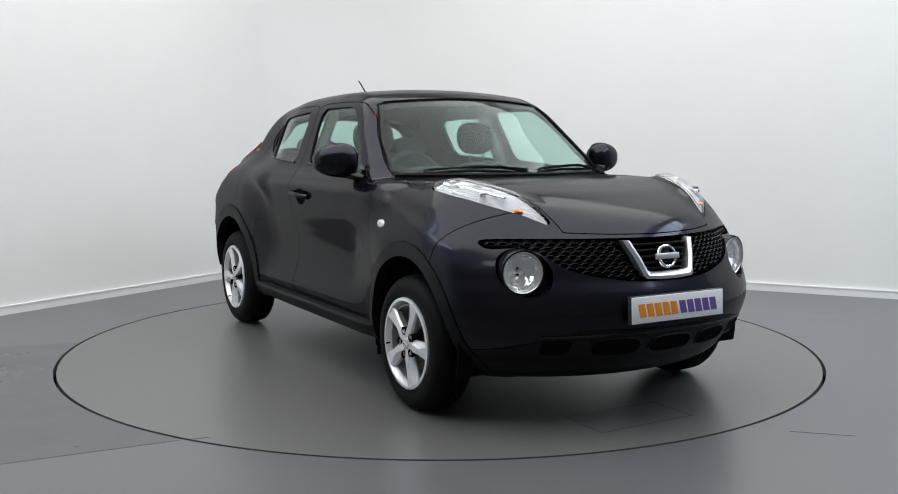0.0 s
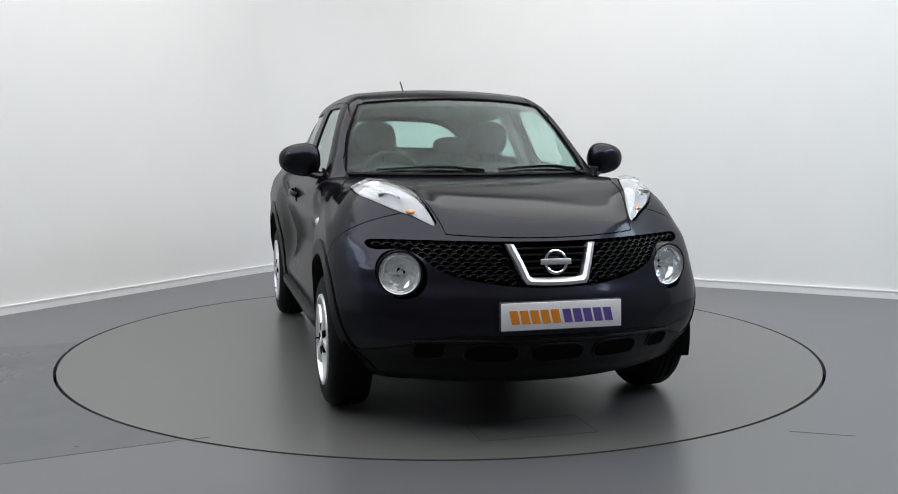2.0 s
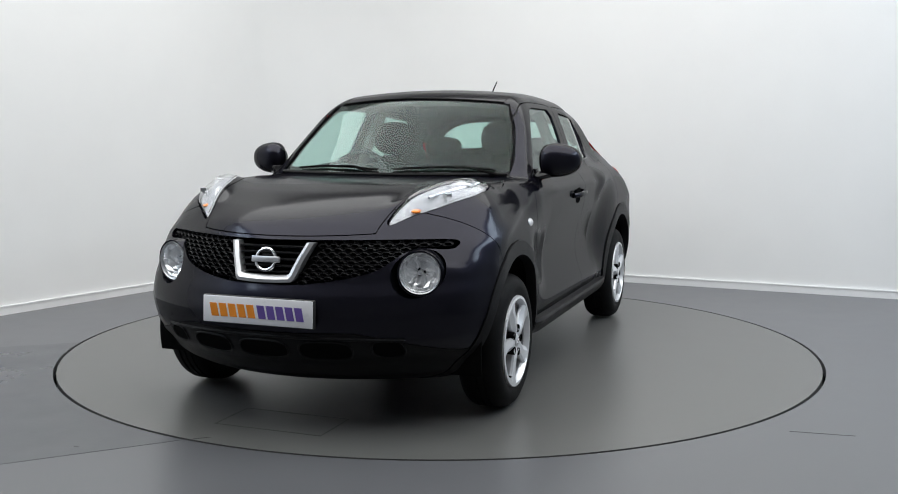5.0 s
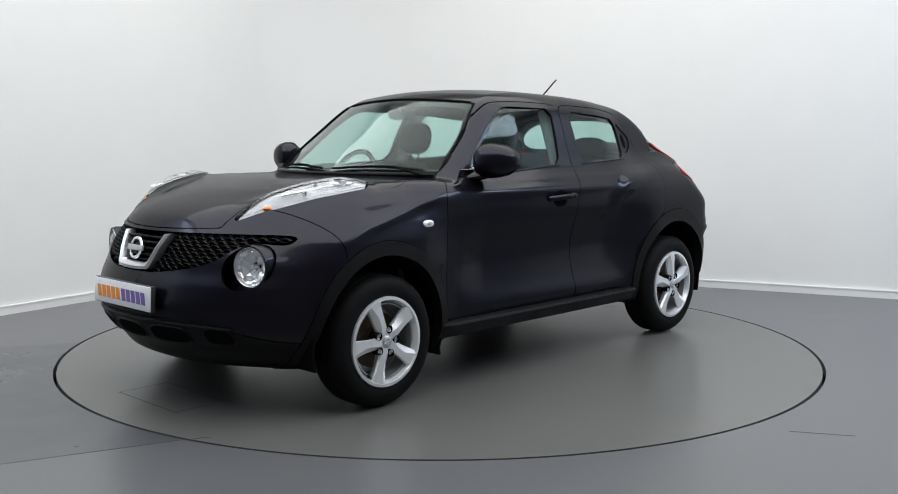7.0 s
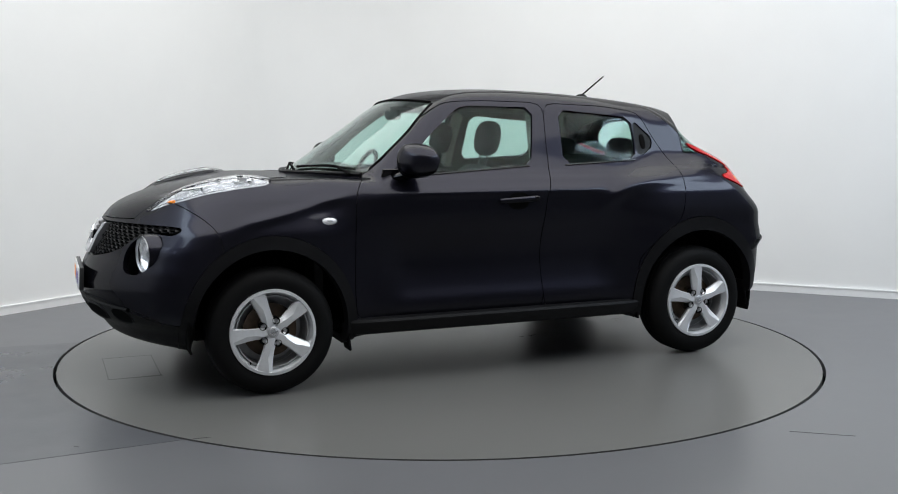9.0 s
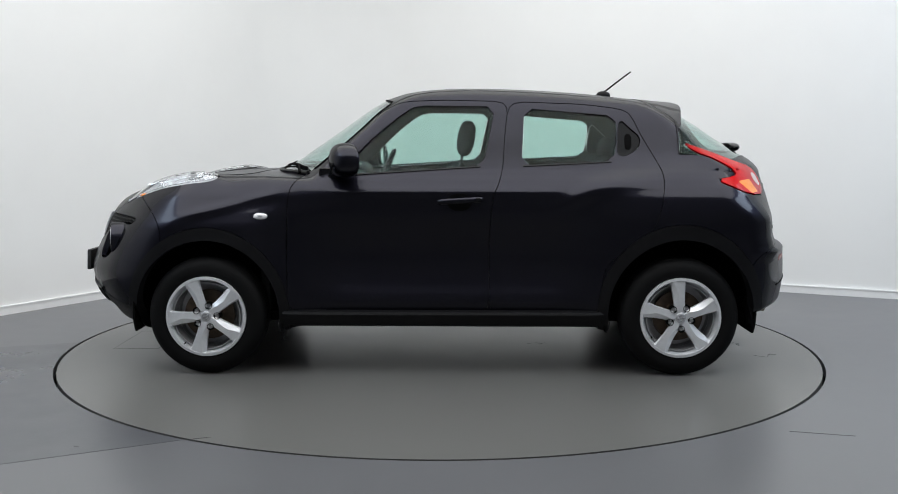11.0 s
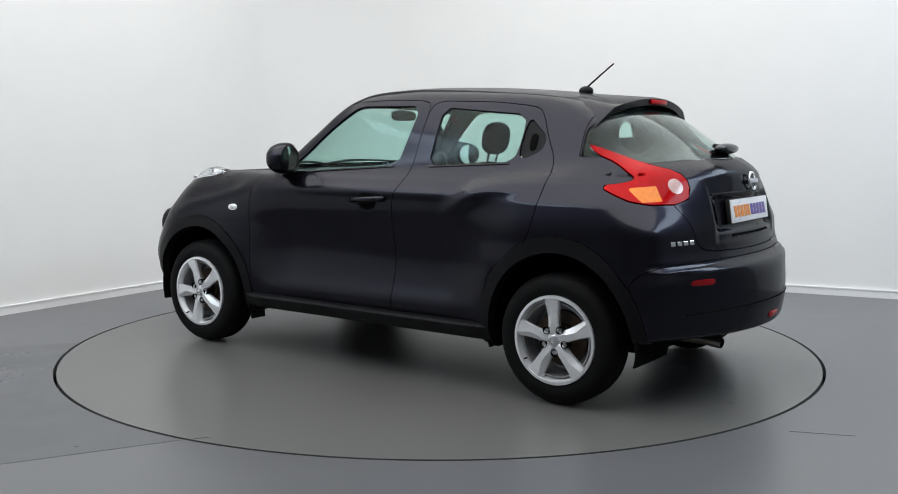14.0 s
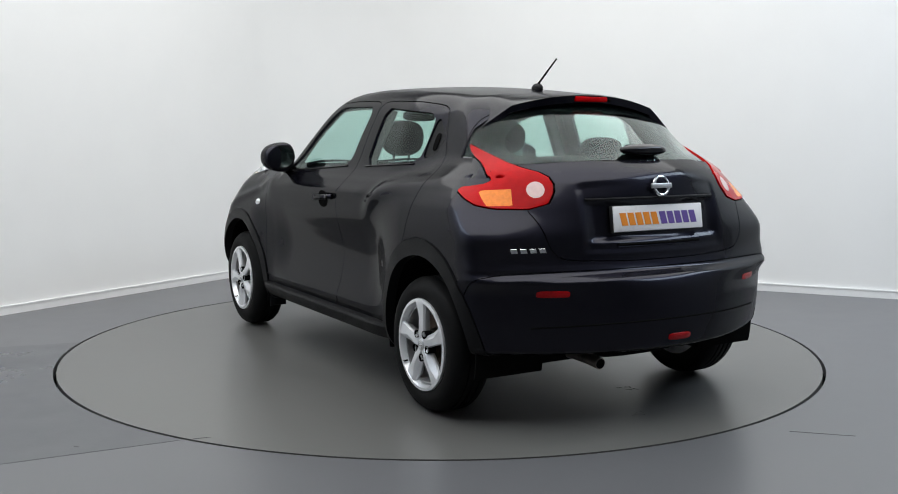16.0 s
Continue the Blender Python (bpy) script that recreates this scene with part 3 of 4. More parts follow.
def build_body(car):
    v, f = skin_grid()
    state = {"v": v, "rest": f}

    def side(name, z_axis="xz"):
        q = state["v"]
        u, w = {"xz": (q[:, 0], q[:, 2]), "yz": (q[:, 1], q[:, 2]), "xy": (q[:, 0], q[:, 1])}[z_axis]
        return inside_outline(u, w, OUTLINES[name], 1 if name in ("tail_lamp", "rear_window", "front_window") else 2)

    def take(value, gap=.0022):
        """Cuts a piece out of what is left of the skin; value: a function that gives the distance to the piece."""
        s = value()
        state["v"], piece, rest = split(state["v"], state["rest"], s + gap)
        if gap:
            s = value()
            state["v"], _, rest = split(state["v"], rest, s - gap)
        state["rest"] = rest
        return piece

    def col(i):
        return state["v"][:, i]

    def circle(c, r, stretch=1.0):
        return np.hypot(col(0) - c[0], (col(2) - c[1]) * stretch) - r

    got = {}
    for c in (ARCH_F, ARCH_R):
        take(lambda: np.maximum(circle(c, .384, .96), .4 - col(1)), 0)
    lined = state["rest"]
    got["windscreen"] = take(lambda: np.maximum(side("windscreen", "yz"), .2 - col(0)))
    got["front_window"] = take(lambda: np.maximum(side("front_window"), .4 - col(1)))
    got["rear_window"] = take(lambda: np.maximum(side("rear_window"), .4 - col(1)))
    got["quarter"] = take(lambda: np.maximum(side("quarter"), .4 - col(1)))
    got["headlamp"] = take(lambda: np.maximum(side("headlamp", "xy"), .8 - col(2)), .004)
    got["tail_lamp"] = take(lambda: np.maximum(side("tail_lamp"), .43 - col(1)))
    got["rear_glass"] = take(lambda: np.maximum(side("rear_glass", "yz"), col(0) + 1.285))
    got["lamp_hole"] = take(lambda: np.maximum(np.hypot(col(1) - .615, col(2) - .70) - .099, 1.4 - col(0)), 0)
    got["grille"] = take(lambda: np.maximum(side("grille", "yz"), 1.4 - col(0)), 0)
    kept = state["rest"]
    got["front_trim"] = take(lambda: np.maximum(circle(ARCH_F, .436, .436 / .468), .4 - col(1)), .0015)
    got["rear_trim"] = take(lambda: np.maximum(circle(ARCH_R, .440, .440 / .480), .4 - col(1)), .0015)
    got["bonnet"] = take(lambda: np.maximum(np.maximum(side("bonnet", "xy"), .852 - col(2) + .01 * (col(1) / .4) ** 2), 1.0 - col(0)))
    got["cowl"] = take(lambda: np.maximum(np.maximum(side("cowl", "xy"), col(2) - 1.16), .95 - col(2)))
    got["sill"] = take(lambda: np.maximum(np.maximum(col(2) - .322, np.abs(col(0)) - .95), .3 - col(1)))
    got["front_door"] = take(lambda: np.maximum(side("front_door"), .4 - col(1)))
    got["rear_door"] = take(lambda: np.maximum(side("rear_door"), .4 - col(1)))
    got["valance"] = take(lambda: np.maximum(side("front_bumper"), col(2) - .462 + .10 * ease(col(1), .35, .82)), .0015)
    got["front_bumper"] = take(lambda: side("front_bumper"))
    got["rear_bumper"] = take(lambda: side("rear_bumper"))
    got["tailgate"] = take(lambda: np.maximum(side("tailgate", "yz"), col(0) + 1.12 + .155 * ease(1.5 - col(2), .0, .13)))
    got["front_fender"] = take(lambda: np.maximum(.70 - col(0), col(2) - 1.12))
    got["roof_panel"] = take(lambda: np.maximum(np.maximum(col(1) - .50, 1.35 - col(2)), np.maximum(col(0) - .45, -1.13 - col(0))), .0015)
    got["side_frame"] = state["rest"]
    v = state["v"]

    def pair(name, key, mat, label="", **kw):
        return [skin_part(name, v, got[key], mat, car, label, mirror=m, **kw) for m in (False, True)]

    # the black inner shell seen through the joints and behind the panes
    skin_part("inner_shell", v, kept, LINER, car, "dark inner body shell", both=True, sink=.016, rim=False)
    pair("lamp_housing", "tail_lamp", LINER, sink=.03, rim=False)
    bumper = skin_part("front_bumper", v, got["front_bumper"], PAINT, car, "navy black painted front bumper", both=True, thick=.03)
    skin_part("bumper_valance", v, got["valance"], TRIM, bumper, "black textured plastic lower bumper", both=True, sink=-.004, thick=.006)
    pair("lamp_pod", "lamp_hole", PAINT, "body-coloured dish round the lamp", sink=.095, thick=-.095)
    rear_bumper = skin_part("rear_bumper", v, got["rear_bumper"], PAINT, car, "navy black painted rear bumper", both=True, thick=.03)
    bonnet = skin_part("bonnet", v, got["bonnet"], PAINT, car, "navy black painted bonnet", both=True, thick=.02)
    skin_part("scuttle_panel", v, got["cowl"], PAINT, car, both=True, sink=.003)
    skin_part("roof", v, got["roof_panel"], PAINT, car, "navy black painted roof", both=True, sink=.0015)
    tailgate = skin_part("tailgate", v, got["tailgate"], PAINT, car, "navy black painted tailgate", both=True, thick=.02)
    pair("front_fender", "front_fender", PAINT, thick=.02)
    pair("side_frame", "side_frame", PAINT, thick=.014)
    doors = pair("front_door", "front_door", PAINT, thick=.02)
    rear_doors = pair("rear_door", "rear_door", PAINT, thick=.02)
    pair("sill_panel", "sill", TRIM, "black plastic lower sill", thick=.03)
    for s in (1, -1):
        rows, bm = [], bmesh.new()
        for x in np.linspace(.86, -.86, 30):
            end = .02 * max(0, (abs(x) - .78) / .08)
            profile = ((.79, .352), (.852 - end, .350), (.872 - end, .343), (.878 - end, .330), (.872 - end, .305), (.845 - end, .268), (.79, .252), (.74, .252))
            rows.append([bm.verts.new((x, y, z)) for y, z in profile])
        for a, b in zip(rows, rows[1:]):
            for i in range(8):
                bm.faces.new((a[i], a[(i + 1) % 8], b[(i + 1) % 8], b[i]))
        for r in (rows[0], rows[-1]):
            bm.faces.new(r)
        part("sill_trim", handed(bm, s), TRIM, car, "black plastic sill trim", smooth=30)
    pair("wheel_arch_trim", "front_trim", TRIM, "black plastic wheel arch trim", sink=-.007, thick=.05)
    pair("wheel_arch_trim", "rear_trim", TRIM, "black plastic wheel arch trim", sink=-.007, thick=.05)
    pane("windscreen", v, got["windscreen"], GLASS, car, "green tinted windscreen", both=True)
    pane("rear_window", v, got["rear_glass"], GLASS, tailgate, "green tinted rear window", both=True)
    # dark printed borders behind the front and rear glass
    clear_rear = ((-.3, 1.205), (.34, 1.20), (.50, 1.19), (.545, 1.205), (.53, 1.26), (.45, 1.335), (.30, 1.388), (-.3, 1.408))
    for key, name, clear, wide, owner in (("windscreen", "windscreen_border", OUTLINES["windscreen"], .028, car), ("rear_glass", "rear_window_border", clear_rear, 0, tailgate)):
        far = inside_outline(v[:, 1], v[:, 2], clear, 2)
        v_b, _, ring = split(v, got[key], far + wide)
        skin_part(name, v_b, ring, GAP, owner, "dark border of the glass", both=True, sink=.011, rim=False)
    for i in (0, 1):
        pane("side_window", v, got["front_window"], GLASS, doors[i], "green tinted side window", mirror=i == 1, sink=.008)
        pane("side_window", v, got["rear_window"], GLASS, rear_doors[i], "green tinted side window", mirror=i == 1, sink=.008)
        skin_part("handle_panel", v, got["quarter"], TRIM, rear_doors[i], "black handle panel", mirror=i == 1, sink=.006)
    return v, got, bumper, rear_bumper, bonnet, tailgate, doors, rear_doors


def handed(bm, s):
    """The part as drawn for the left side, or its mirror image."""
    if s < 0:
        bmesh.ops.scale(bm, vec=(1, -1, 1), verts=bm.verts)
        bmesh.ops.reverse_faces(bm, faces=bm.faces)
    return bm


def disc_on(way, u, w, ru, rw, lift=.002, depth=.008, power=2.0, rings=5, steps=36):
    """A thin rounded plate that follows the skin; way: 'side' (u = x, w = z), 'front' or 'rear' (u = y, w = z)."""
    rows = []
    for k in range(1, rings + 1):
        row = []
        for i in range(steps):
            a = 2 * math.pi * i / steps
            c, s = math.cos(a), math.sin(a)
            g = (abs(c) ** power + abs(s) ** power) ** (-1 / power) * k / rings
            row.append((u + ru * g * c, w + rw * g * s))
        rows.append(row)
    flat = [(u, w)] + [q for row in rows for q in row]
    pts = [(q[0], 0, q[1]) if way == "side" else (0, q[0], q[1]) for q in flat]
    hit = onto(pts, way, 0)
    n = normals(hit)
    r = np.array([0] + [k / rings for k in range(1, rings + 1) for _ in range(steps)])
    top = hit + n * (lift + depth * .5 * (1 - r ** 4))[:, None]
    bm = bmesh.new()
    v = [bm.verts.new(p) for p in top]
    for i in range(steps):
        bm.faces.new((v[0], v[1 + i], v[1 + (i + 1) % steps]))
    for k in range(rings - 1):
        for i in range(steps):
            a, b = 1 + k * steps + i, 1 + k * steps + (i + 1) % steps
            bm.faces.new((v[a], v[a + steps], v[b + steps], v[b]))
    base = 1 + (rings - 1) * steps
    low = [bm.verts.new(p) for p in (hit - n * .006)[base:]]
    for i in range(steps):
        bm.faces.new((v[base + i], low[i], low[(i + 1) % steps], v[base + (i + 1) % steps]))
    return bm


def blob(size, at, power=2.6, steps=28, rings=16):
    """A rounded block: a ball drawn out towards a box."""
    bm = bmesh.new()
    bmesh.ops.create_uvsphere(bm, u_segments=steps, v_segments=rings, radius=1)
    for v in bm.verts:
        c = v.co.copy()
        g = (abs(c.x) ** power + abs(c.y) ** power + abs(c.z) ** power) ** (-1 / power)
        v.co = Vector((c.x * g * size[0] / 2 + at[0], c.y * g * size[1] / 2 + at[1], c.z * g * size[2] / 2 + at[2]))
    return bm


# ---- wheels ----
def build_wheel():
    """A wheel about the origin; its outer face looks along +y."""
    rim = part("wheel", lathe([(.200, .012), (.214, .010), (.216, -.002), (.206, -.012), (.196, -.03), (.186, -.09), (.2, -.17), (.212, -.185), (.206, -.186), (.178, -.17), (.172, -.09), (.182, -.03), (.194, -.004)], 72, closed=True), ALLOY, None)
    tyre = [(.210, -.004), (.222, .004), (.245, .0085), (.27, .0065), (.293, -.004), (.308, -.022), (.3150, -.040), (.3160, -.058), (.309, -.060), (.309, -.067), (.3164, -.069), (.3165, -.090), (.309, -.092), (.309, -.099), (.3165, -.101), (.3164, -.122), (.309, -.124), (.309, -.131), (.3160, -.133), (.3150, -.150), (.308, -.168), (.293, -.186), (.25, -.198), (.212, -.188)]
    t = lathe(tyre, 96, closed=True)
    part("tyre", t, RUBBER, rim, "black rubber road tyre")
    part("brake_disc", join(lathe([(.02, -.075), (.135, -.075), (.135, -.09), (.02, -.09)], 48, closed=True), lathe([(.0005, -.055), (.07, -.055), (.075, -.075), (.0005, -.08)], 40)), DISC, rim, "rust-tinged brake disc")
    part("inner_barrel", lathe([(.176, -.012), (.17, -.14), (.04, -.145), (.04, -.15), (.18, -.15), (.182, -.012)], 60, closed=True), ALLOY_DARK, rim, "dull grey inner barrel")
    # five broad spokes, creased along one side
    for k in range(5):
        bm = bmesh.new()
        rows = []
        for r, half, y in ((.022, .020, .0), (.05, .031, .006), (.085, .030, .006), (.13, .034, .005), (.17, .040, .004), (.199, .045, .006), (.206, .047, .004)):
            cut = .55 * bell(r, .115, .05)
            rows.append([(-half, y - .010), (-half * .85, y + .001), (half * (.55 - cut), y + .005), (half * .9, y - .004 - .016 * cut), (half, y - .018 - .01 * cut), (half * .7, y - .04), (-half * .7, y - .04)])
            rows[-1] = [bm.verts.new((u, w, r)) for u, w in rows[-1]]
        for a, b in zip(rows, rows[1:]):
            for i in range(7):
                bm.faces.new((a[i], a[(i + 1) % 7], b[(i + 1) % 7], b[i]))
        bm.faces.new(rows[0])
        bm.faces.new(rows[-1])
        part("spoke", moved(bm, Matrix.Rotation(radians(72 * k), 4, "Y")), ALLOY, rim, smooth=28)
        a = radians(72 * k + 36)
        nut = lathe([(.0005, -.004), (.0100, -.004), (.0112, -.008), (.0112, -.03), (.0005, -.03)], 6)
        part("lug_nut", moved(nut, Matrix.Translation((.060 * math.sin(a), .008, .060 * math.cos(a)))), ALLOY_DARK, rim, "dark lug nut in its hole")
        # this cup is black to put the shade of the nut hole into colour
        cup = lathe([(.0005, -.006), (.0135, -.006), (.0165, .0105), (.0185, .0105), (.0185, -.03), (.0005, -.03)], 20)
        part("nut_seat", moved(cup, Matrix.Translation((.060 * math.sin(a), 0, .060 * math.cos(a)))), GAP, rim)
    part("hub", lathe([(.0005, .006), (.034, .005), (.048, -.004), (.050, -.03), (.0005, -.03)], 40), ALLOY, rim)
    cap = part("hub_cap", lathe([(.0005, .012), (.022, .0115), (.027, .008), (.028, .0), (.0005, .0)], 32), SILVER, rim, "small silver hub cap")
    part("cap_emblem", join(lathe([(.017, .0135), (.0135, .0135), (.0135, .011), (.017, .011)], 28, closed=True), box((.04, .004, .008), (0, .0125, 0), .001)), CHROME, rim, "small chrome ring with a bar")
    valve = tube([(.16, -.004, -.09), (.163, .016, -.092)], .004, 8)
    part("valve", valve, GAP, rim)
    return rim


def build_wheels(car):
    first = build_wheel()
    first.parent = car
    spots = ((FRONT_AXLE, 1, -22), (REAR_AXLE, 1, -5), (FRONT_AXLE, -1, -20), (REAR_AXLE, -1, 24))
    for k, (x, s, spin) in enumerate(spots):
        m = pose(x, s * .870, HUB_Z + .0015, 0, 0, 0 if s > 0 else 180) @ pose(0, 0, 0, 0, -spin if s > 0 else spin)
        if k == 0:
            first.matrix_local = m
        else:
            w = copy_thing(first, m)
            w.parent = car
    for x, c, r in ((FRONT_AXLE, ARCH_F, .40), (REAR_AXLE, ARCH_R, .40)):
        for s in (1, -1):
            bm = lathe([(r, .835), (r, .50), (.02, .50), (.02, .48), (r + .01, .48), (r + .01, .835)], 64, closed=True)
            moved(bm, Matrix.Translation((c[0], 0, c[1])))
            geom = bm.verts[:] + bm.edges[:] + bm.faces[:]
            bmesh.ops.bisect_plane(bm, geom=geom, plane_co=(0, 0, .23), plane_no=(0, 0, -1), clear_outer=True)
            part("wheel_arch_liner", handed(bm, s), GAP, car, "black wheel arch liner")
    for s in (1, -1):
        part("mud_flap", handed(box((.012, .11, .14), (.862, .77, .25), .004, 2, pose(0, 0, 0, 0, 6)), s), TRIM, car, "black rubber mud flap")
        part("mud_flap", handed(box((.012, .11, .15), (-1.655, .765, .335), .004, 2, pose(0, 0, 0, 0, 8)), s), TRIM, car, "black rubber mud flap")


# ---- lamps, grille, plates ----
def build_headlights(car):
    v, got = v_skin, pieces
    for mirror in (False, True):
        s = -1 if mirror else 1
        lens = pane("headlight", v, got["headlamp"], LENS, car, "long swept headlight with a clear lens", mirror=mirror, sink=-.004, thick=.003)
        skin_part("reflector", v, got["headlamp"], LAMP_PALE, lens, "pale silver lamp interior", mirror=mirror, sink=.014, thick=-.013)
        base = onto([(1.36, .655, 1), (1.54, .60, 1), (1.68, .535, 1), (1.46, .63, 1)], "top")
        a, b, c, d = [Vector(q) for q in base]
        part("projector", handed(join(blob((.10, .075, .04), a - Vector((0, 0, .026)), 2.2), moved(lathe([(.034, .0), (.04, .0), (.04, .012), (.034, .012)], 28, "z", True), Matrix.Translation(a - Vector((0, 0, .02))))), s), LAMP_BOWL, lens, "bright projector bowl")
        for q, r in ((a, .026), (d - Vector((.0, .02, .0)), .020)):
            part("lamp_cell", handed(moved(lathe([(.0005, .0), (r * .6, .0), (r * .62, .004), (.0005, .004)], 24, "z"), Matrix.Translation(q - Vector((-.01, 0, .004)))), s), LINER, lens, "dark bulb cell")
        part("indicator_bulb", handed(blob((.10, .045, .022), c - Vector((.02, 0, .030)), 2.0), s), AMBER, lens, "amber indicator bulb")
        rib = tube([b + Vector((.10, -.02, -.034)), b + Vector((0, .0, -.02)), d + Vector((-.02, .02, -.022)), a + Vector((-.05, .045, -.02))], .006, 8)
        part("bright_strip", handed(rib, s), CHROME, lens)
        part("divider", handed(moved(box((.012, .10, .02), (0, 0, 0), .003), Matrix.Translation(b + Vector((0, .01, -.026))) @ pose(0, 0, 0, 0, 0, -22)), s), CHROME, lens)
    for s in (1, -1):
        at = Matrix.Translation((1.840, s * .618, .70)) @ pose(0, 0, 0, 0, 0, s * 15) @ Matrix.Diagonal((1, 1.0, 1.0, 1))
        bezel = lathe([(.100, -.16), (.102, -.01), (.097, .006), (.090, .004), (.086, -.012), (.086, -.15)], 56, "x", True)
        lamp = part("round_lamp", moved(bezel, at), PAINT, car, "large round lamp in a body-coloured pod")
        part("lamp_rim", moved(lathe([(.090, .001), (.088, .008), (.084, .004), (.083, -.02), (.088, -.02)], 56, "x", True), at), SILVER, lamp)
        bowl = [(.083, -.008), (.078, -.018), (.067, -.028), (.052, -.037), (.034, -.043), (.012, -.047), (.012, -.052), (.058, -.048), (.085, -.024)]
        facets = lathe(bowl, 18, "x", True)
        for q in facets.verts:
            ring = int(round(math.hypot(q.co.y, q.co.z) * 1000))
            turn = math.atan2(q.co.z, q.co.y)
            q.co.x += .007 * math.sin(3 * turn + ring * .35) * (ring < 80)
        part("reflector", moved(facets, at), LAMP_BOWL, lamp, "faceted bright reflector", smooth=0)
        part("reflector_back", moved(lathe([(.0005, -.048), (.02, -.048), (.02, -.054), (.0005, -.054)], 20, "x"), at), GAP, lamp)
        part("bulb_shield", moved(join(lathe([(.0005, -.014), (.010, -.016), (.012, -.022), (.012, -.05), (.0005, -.05)], 24, "x")), at), SILVER, lamp, "bulb shield")
        dome = [(.0005, .016), (.03, .0145), (.055, .010), (.074, .003), (.084, -.006), (.081, -.008), (.07, .0), (.05, .007), (.0005, .013)]
        g = part("lens", moved(lathe(dome, 48, "x"), at), LENS, lamp, "clear round lamp lens", smooth=60)
        g.visible_shadow = False


def build_grille(car):
    v, got = v_skin, pieces
    backing = skin_part("grille", v, got["grille"], GAP, car, "black honeycomb grille", both=True, sink=.05, thick=-.05)
    cells = []
    row = 0
    z = .665
    while z < .836:
        for k in range(-26, 27):
            y = (k + (.5 if row % 2 else 0)) * .042
            cells.append((y, z))
        z += .0165
        row += 1
    q = np.array(cells)
    dist = inside_outline(np.abs(q[:, 0]), q[:, 1], OUTLINES["grille"], 2)
    vee = .10 + (q[:, 1] - .66) * .62 + .035
    keep = (dist < -.006) & (np.abs(q[:, 0]) > vee)
    q = q[keep]
    ring = []
    for y, z in q:
        for r in (1.0, .70):
            for i in range(6):
                a = math.pi * i / 3
                ring.append((0, y + .0238 * r * math.cos(a), z + .0112 * r * math.sin(a)))
    hit = onto(ring, "front")
    bm = bmesh.new()
    for c in range(len(q)):
        base = hit[c * 12:(c + 1) * 12]
        out = [bm.verts.new((p[0] - .012, p[1], p[2])) for p in base[:6]]
        inn = [bm.verts.new((p[0] - .007, p[1], p[2])) for p in base[6:]]
        deep = [bm.verts.new((p[0] - .034, p[1], p[2])) for p in base[6:]]
        for i in range(6):
            j = (i + 1) % 6
            bm.faces.new((out[i], out[j], inn[j], inn[i]))
            bm.faces.new((inn[i], inn[j], deep[j], deep[i]))
    tagged(part("grille_mesh", bm, TRIM, backing, "gloss black honeycomb mesh"), kind="stuff")

    # bright surround in the form of a V with a flat foot
    path = (((.198, .828), (.166, .828)), ((.170, .760), (.139, .760)), ((.142, .683), (.117, .703)), ((.130, .668), (.104, .694)), ((.06, .664), (.055, .692)), ((0, .663), (0, .692)))
    path = [*path, *[((-a, b), (-c, d)) for (a, b), (c, d) in path[-2::-1]]]
    bm = bmesh.new()
    rows = []
    for (y0, z0), (y1, z1) in path:
        h = onto([(0, y0, z0), (0, (y0 + y1) / 2, (z0 + z1) / 2), (0, y1, z1)], "front")
        a, m, b = [Vector(p) for p in h]
        rows.append([bm.verts.new(p) for p in (a + Vector((-.03, 0, 0)), a + Vector((.012, 0, 0)), m + Vector((.021, 0, 0)), b + Vector((.012, 0, 0)), b + Vector((-.03, 0, 0)))])
    for a, b in zip(rows, rows[1:]):
        for i in range(4):
            bm.faces.new((a[i], a[i + 1], b[i + 1], b[i]))
    for r in (rows[0], rows[-1]):
        bm.faces.new(r)
    part("chrome_surround", bm, SILVER, backing, "bright silver V-shaped surround", smooth=50)
    for z, half in ((.808, .155), (.783, .143), (.756, .13), (.729, .12), (.706, .11)):
        h = onto([(0, 0, z)], "front")[0]
        part("grille_bar", box((.03, half * 2, .008), (h[0] - .022, 0, z), .003), TRIM, backing)
    at = Matrix.Translation((2.046, 0, .757))
    tip = pose(0, 0, 0, 0, -14)
    ring = lathe([(.0535, 0), (.052, .006), (.046, .008), (.041, .006), (.040, 0)], 48, "x", True)
    badge = part("badge", moved(ring, at @ tip), CHROME, car, "chrome ring badge with a plain bar")
    part("badge_bar", moved(box((.012, .134, .026), (.004, 0, 0), .003), at @ tip), SILVER, badge)
    part("badge_stem", moved(box((.03, .05, .05), (-.018, 0, 0), .004), at @ tip), TRIM, badge)
    # lower bumper openings: flat black plates for their shade, each with a moulded edge
    for y, z, a, b in ((0, .385, .115, .040), (.272, .385, .108, .041), (-.272, .385, .108, .041), (.515, .39, .060, .038), (-.515, .39, .060, .038)):
        mouth = part("intake_dark_plate", disc_on("front", y, z, a, b, .0055, .0, 3.0), GAP, front_bumper, "flat black plate for the shade in a bumper opening")
        edge = onto([(0, y + a * math.copysign(abs(math.cos(t)) ** .667, math.cos(t)), z + b * math.copysign(abs(math.sin(t)) ** .667, math.sin(t))) for t in np.linspace(0, 2 * math.pi, 41)], "front", .005)
        part("opening_edge", tube([tuple(p) for p in edge], .005, 6), TRIM, mouth)
    lip = onto([(0, y, .445 - .02 * (y / .6) ** 2) for y in np.linspace(-.58, .58, 41)], "front", .003)
